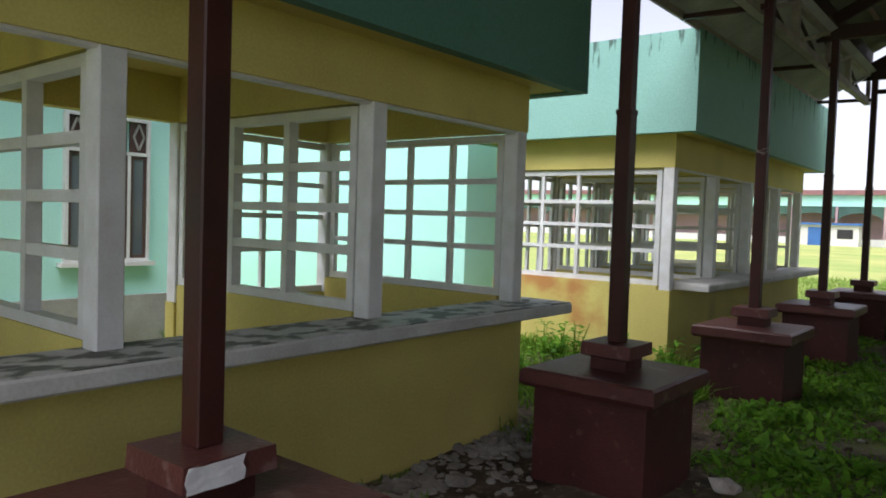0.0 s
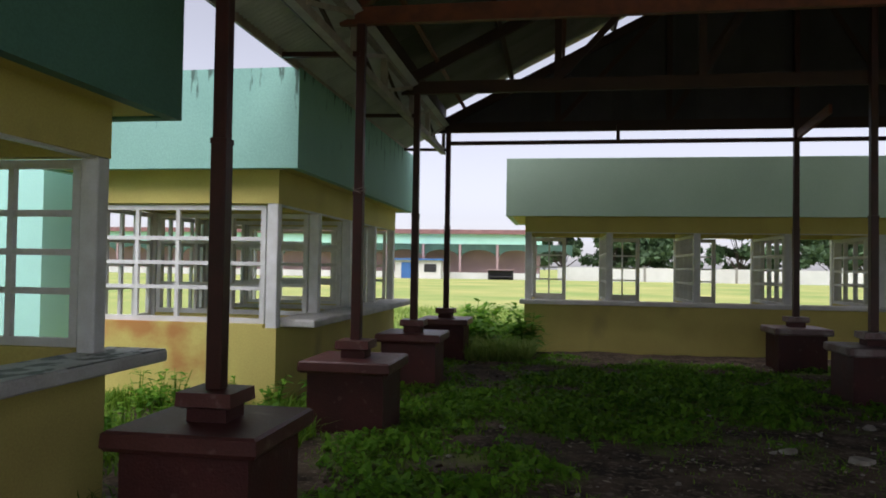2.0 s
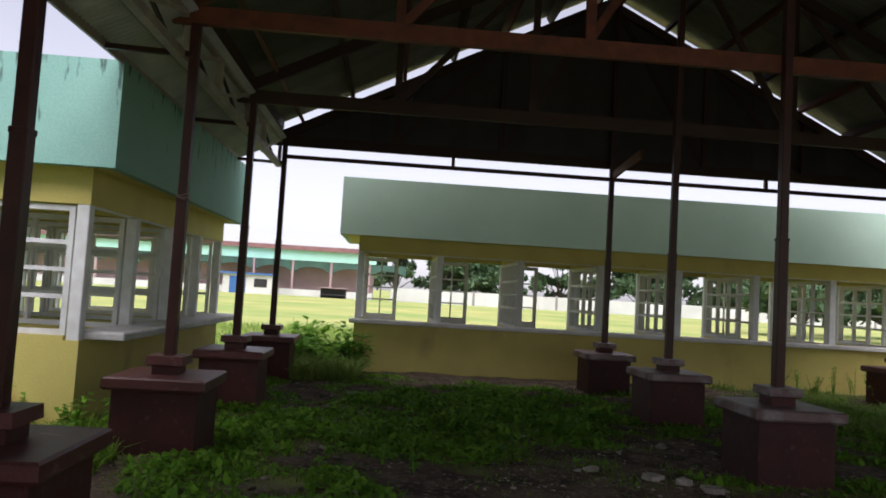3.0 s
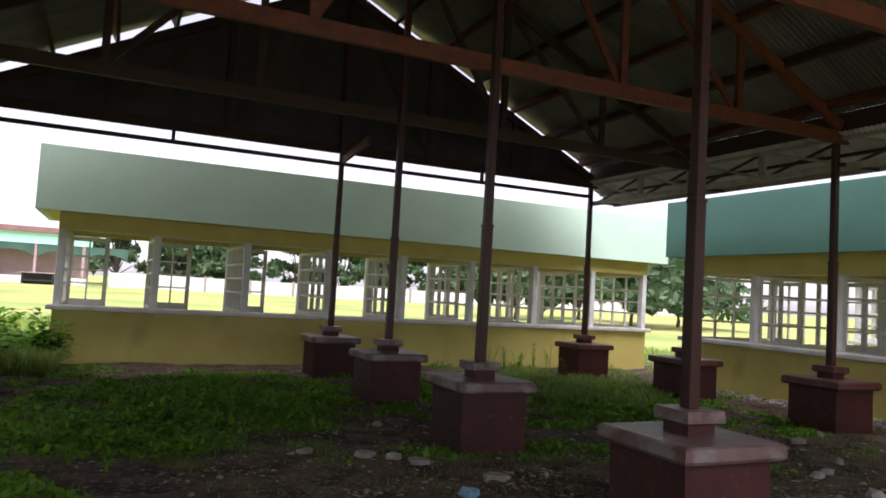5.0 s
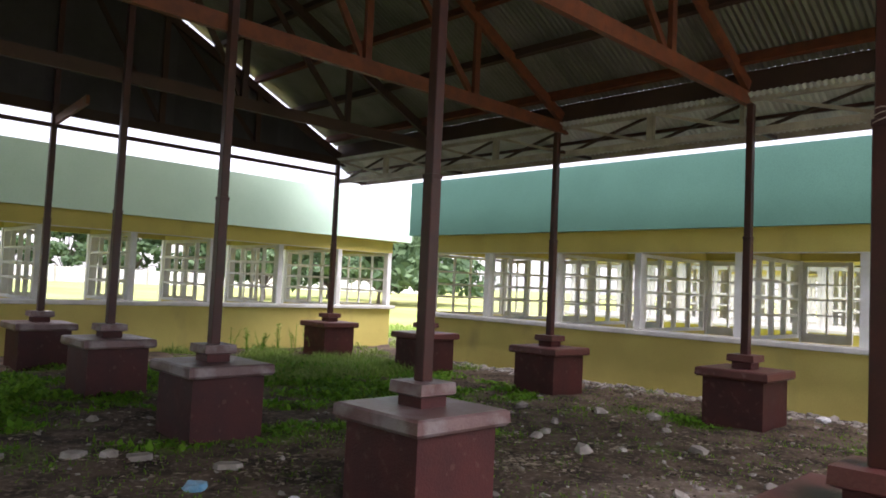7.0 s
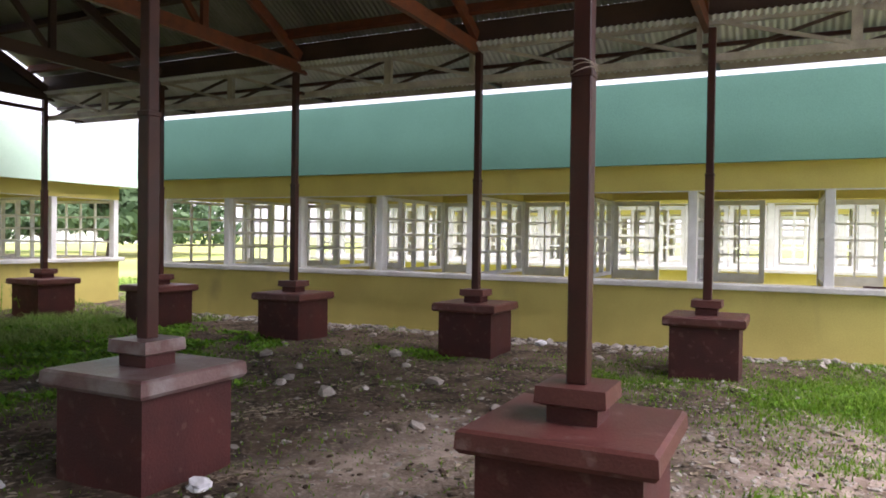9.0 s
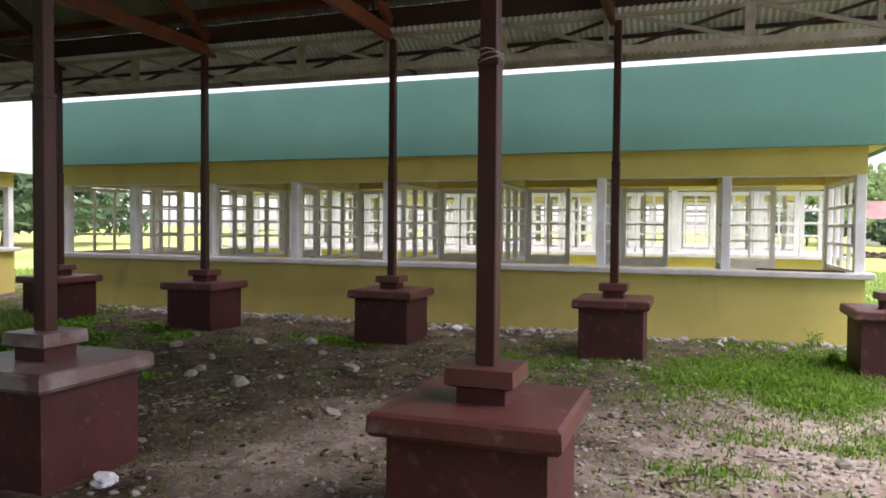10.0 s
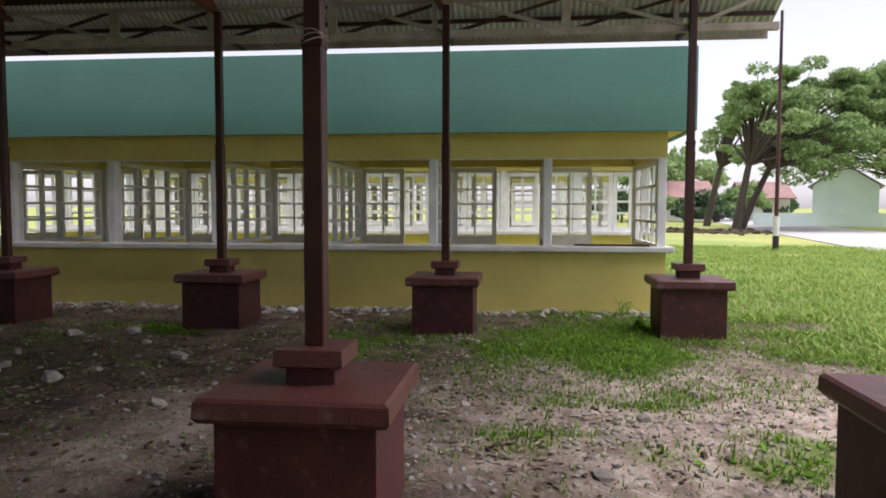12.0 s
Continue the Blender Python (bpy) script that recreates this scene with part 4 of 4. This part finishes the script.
for i in range(10):
    weed(rnd.uniform(5.4, 7.2), rnd.uniform(-3.6, -2.4), rnd.uniform(0.15, 0.35), 18, 0.10, 320 + i)
for i in range(16):
    weed(rnd.uniform(-5.6, -3.5), rnd.uniform(3.6, 8.6), rnd.uniform(0.12, 0.26), 27, 0.08, 340 + i)


# ---------- rubble and litter ----------
def pebble(bm, p, r, rng):
    s = bmesh.ops.create_icosphere(bm, subdivisions=1, radius=r)["verts"]
    sx, sy, sz = rng.uniform(0.7, 1.4), rng.uniform(0.7, 1.3), rng.uniform(0.35, 0.8)
    q = Euler((rng.uniform(-0.4, 0.4), rng.uniform(-0.4, 0.4), rng.uniform(0, 6.28))).to_quaternion()
    for v in s:
        c = v.co * rng.uniform(0.75, 1.2)
        v.co = q @ Vector((c.x * sx, c.y * sy, c.z * sz)) + Vector(p)


def stone_object(name, x, y, r, seed, label, group, mat=STONE):
    rng = random.Random(seed)
    bm = bmesh.new()
    pebble(bm, (0, 0, r * 0.15), r, rng)
    o = part(name, bm, mat, m=pose(x, y, ground_z(x, y), 0, 0, rng.uniform(0, 360)))
    return tagged(o, label, "stone", group)


def rubble(name, count, place, low, high, seed, label, mat=STONE):
    """Broken stones too many to count, in chunks that stay quick to build."""
    rng = random.Random(seed)
    proto_bm = bmesh.new()
    bmesh.ops.create_icosphere(proto_bm, subdivisions=1, radius=1)
    pv = [v.co.copy() for v in proto_bm.verts]
    pf = [[v.index for v in f.verts] for f in proto_bm.faces]
    proto_bm.free()
    vs, fs = [], []
    for _ in range(count):
        x, y = place(rng)
        if blocked(x, y):
            continue
        r = low + (high - low) * rng.random() ** 2.5
        q = Euler((rng.uniform(-0.5, 0.5), rng.uniform(-0.5, 0.5), rng.uniform(0, 6.28))).to_quaternion()
        sc = (rng.uniform(0.7, 1.5), rng.uniform(0.7, 1.3), rng.uniform(0.3, 0.75))
        n = len(vs)
        z = ground_z(x, y) + r * 0.12
        for c in pv:
            k = rng.uniform(0.75, 1.2)
            w = q @ Vector((c.x * sc[0] * r * k, c.y * sc[1] * r * k, c.z * sc[2] * r * k))
            vs.append((x + w.x, y + w.y, z + w.z))
        fs += [tuple(n + i for i in f) for f in pf]
    m_ = bpy.data.meshes.new(name)
    m_.from_pydata(vs, [], fs)
    m_.materials.append(mat)
    return tagged(new(name, m_), label, "rubble", kind="stuff")


rubble("rubble", 900, lambda r: (-7.12 + abs(r.gauss(0, 0.35)), r.uniform(-1, 4.3)), 0.02, 0.075, 7, "broken stones piled along the kiosk wall")
rubble("rubble", 900, lambda r: (7.42 - abs(r.gauss(0, 0.3)), r.uniform(-3.0, 10.5)), 0.02, 0.08, 8, "broken pale stones along the kiosk wall")
rubble("gravel", 1800, lambda r: (r.gauss(1.2, 2.0), r.gauss(-0.6, 2.2)), 0.008, 0.035, 9, "pale gravel on the bare earth")
rubble("gravel", 2600, lambda r: (r.gauss(2.2, 1.6), r.gauss(-2.0, 1.5)), 0.006, 0.028, 13, "pale gravel and clods on the bare earth")
rubble("gravel", 900, lambda r: (r.uniform(-5.5, 5.5), r.uniform(-3, 12.5)), 0.008, 0.04, 10, "scattered pale gravel under the canopy")

rubble("clods", 3500, lambda r: (r.uniform(-5.8, 6.8), r.uniform(-3.5, 12.8)), 0.01, 0.034, 14, "dark crumbly soil clods under the canopy", CLOD)
rubble("debris", 420, lambda r: (r.gauss(43.5, 1.6), r.gauss(-12.6, 1.4)), 0.08, 0.35, 15, "low heap of brown earth and broken stones on the grass", CLOD)


def litter_leaves(count, seed):
    rng = np.random.default_rng(seed)
    vs, fs = [], []
    for x, y, a, s, u in zip(rng.normal(0.8, 3.2, count), rng.normal(2.2, 3.4, count), rng.uniform(0, 6.28, count), rng.uniform(0.014, 0.055, count), rng.random(count)):
        if blocked(x, y) or turf_amount(x, y) > 0.55 + 0.4 * u or not canopy_shade(x, y) or noise.noise((x * 1.4, y * 1.4, 21)) < 0.5 * u - 0.02 or y < -3.5:
            continue
        z = ground_z(x, y) + 0.008
        c, sn = math.cos(a), math.sin(a)
        n = len(vs)
        up = 0.35 * s * (u + 0.3)
        vs += [(x - c * s, y - sn * s, z), (x + sn * s * 0.45, y - c * s * 0.45, z + up), (x + c * s, y + sn * s, z + up * 0.4), (x - sn * s * 0.45, y + c * s * 0.45, z + up * 0.7)]
        fs += [(n, n + 1, n + 2), (n, n + 2, n + 3)]
    m_ = bpy.data.meshes.new("dead_leaves")
    m_.from_pydata(vs, [], fs)
    m_.materials.append(DEAD)
    return tagged(new("dead_leaves", m_), "dry brown leaves and scraps on the soil", "leaf litter", kind="stuff")


litter_leaves(20000, 12)


def ground_cover(count, seed):
    """Small creeping leaves close to the soil."""
    rng = np.random.default_rng(seed)
    vs, fs = [], []
    for x, y, a, s, u, tl in zip(rng.uniform(-6.6, 7, count), rng.uniform(-4.5, 13.4, count), rng.uniform(0, 6.28, count), rng.uniform(0.018, 0.055, count), rng.random(count), rng.normal(0, 0.6, count)):
        t = turf_amount(x, y)
        if t < 0.5 or u > (t - 0.45) * (2 if y > 1.5 else 0.25) or blocked(x, y):
            continue
        z = ground_z(x, y) + 0.015 + 0.11 * u * t
        c, sn = math.cos(a) * s, math.sin(a) * s
        n = len(vs)
        vs += [(x - c, y - sn, z - tl * s), (x + sn * 0.7, y - c * 0.7, z), (x + c, y + sn, z + tl * s), (x - sn * 0.7, y + c * 0.7, z + 0.2 * s)]
        fs.append((n, n + 1, n + 2, n + 3))
    m_ = bpy.data.meshes.new("ground_cover")
    m_.from_pydata(vs, [], fs)
    m_.materials.append(WEED)
    return tagged(new("ground_cover", m_), "low creeping green leaves over the soil", "ground cover", kind="stuff")


ground_cover(220000, 31)
rnd = random.Random(21)
for i, (x, y) in enumerate([(3.0, 4.1), (4.72, 4.5), (4.94, 3.85), (2.5, 3.24), (7.0, 2.86), (-5.4, 3.3), (-6.7, 2.2), (4.2, 5.4), (3.6, 2.6), (1.9, 1.9), (2.9, 1.1), (-1.2, 5.5)]):
    stone_object("stone", x, y, rnd.uniform(0.07, 0.13), 400 + i, "pale broken stone lying on the soil", "loose stones")
for i in range(44):
    x, y = rnd.uniform(-2.6, 6.4), rnd.uniform(-3.2, 8)
    if not blocked(x, y):
        stone_object("stone", x, y, rnd.uniform(0.03, 0.08), 450 + i, "small pale stone lying on the soil", "loose stones")
for i, (x, y) in enumerate([(-4.43, 10.2), (-1.4, 5.7), (-3.6, 9.4), (-0.6, 4.6), (-1.0, 5.3)]):
    bm = bmesh.new()
    rng = random.Random(600 + i)
    n = 9
    rim_lo, rim_hi = [], []
    for k in range(n):
        a, q = 2 * math.pi * k / n, rng.uniform(0.05, 0.12)
        rim_lo.append(bm.verts.new((q * 1.4 * math.cos(a), q * math.sin(a), -0.02)))
        rim_hi.append(bm.verts.new((q * 1.3 * math.cos(a), q * 0.93 * math.sin(a), 0.025 + 0.008 * rng.random())))
    bm.faces.new(rim_lo[::-1])
    bm.faces.new(rim_hi)
    for k in range(n):
        bm.faces.new((rim_lo[k], rim_lo[(k + 1) % n], rim_hi[(k + 1) % n], rim_hi[k]))
    tagged(part("concrete_slab", bm, STONE, m=pose(x, y, ground_z(x, y) + 0.01, 2, 3, 40 * i)), "flat broken concrete slab on the ground", "slab", "broken slabs")


def crumpled(name, x, y, r, mat, label, seed):
    rng = random.Random(seed)
    bm = bmesh.new()
    bmesh.ops.create_icosphere(bm, subdivisions=2, radius=r)
    for v in bm.verts:
        v.co *= rng.uniform(0.6, 1.15)
        v.co.z *= 0.6
    return tagged(part(name, bm, mat, m=pose(x, y, ground_z(x, y) + r * 0.3)), label, "litter", "litter")


crumpled("plastic_bag", -0.06, 2.42, 0.09, LITTER, "crumpled white plastic bag beside a pedestal", 1)
crumpled("plastic_bag", -0.62, 3.55, 0.06, LITTER, "crumpled white plastic bag beside a pedestal", 2)
crumpled("plastic_bag", -1.05, 4.2, 0.09, BLUE, "crumpled pale blue plastic bag", 3)
crumpled("plastic_bag", 7.0, 2.5, 0.10, LITTER, "crumpled white plastic bag by the wall", 4)
crumpled("plastic_bag", 2.2, 4.6, 0.06, LITTER, "crumpled white plastic bag on the soil", 5)

bm = bmesh.new()
rng = random.Random(3)
cols = [[bm.verts.new((0.004 + 0.004 * rng.random(), -0.205 + 0.033 * i + (0.012 * rng.random() if i in (0, 6) else 0), 0.785 + 0.02 * j + (0.008 * rng.random() if j in (0, 4) else 0)))
         for j in range(5)] for i in range(7)]
for i in range(6):
    for j in range(4):
        bm.faces.new((cols[i][j], cols[i + 1][j], cols[i + 1][j + 1], cols[i][j + 1]))
g = bmesh.ops.extrude_face_region(bm, geom=list(bm.faces))
bmesh.ops.translate(bm, vec=(0.002, 0, 0), verts=[e for e in g["geom"] if isinstance(e, bmesh.types.BMVert)])
bmesh.ops.recalc_face_normals(bm, faces=bm.faces)
tagged(part("torn_paper", bm, LITTER, m=pose(-6.057 + 0.1735, 0, 0)), "torn white paper stuck on a post plinth", "paper")
tagged(part("plank", slab(-0.55, 0.55, -0.04, 0.04, 0, 0.025, bevel=0.004), DARKTIM, m=pose(7.46, -2.3, 0.983, 0, 0, 86)), "thin dark plank lying on the counter", "plank")
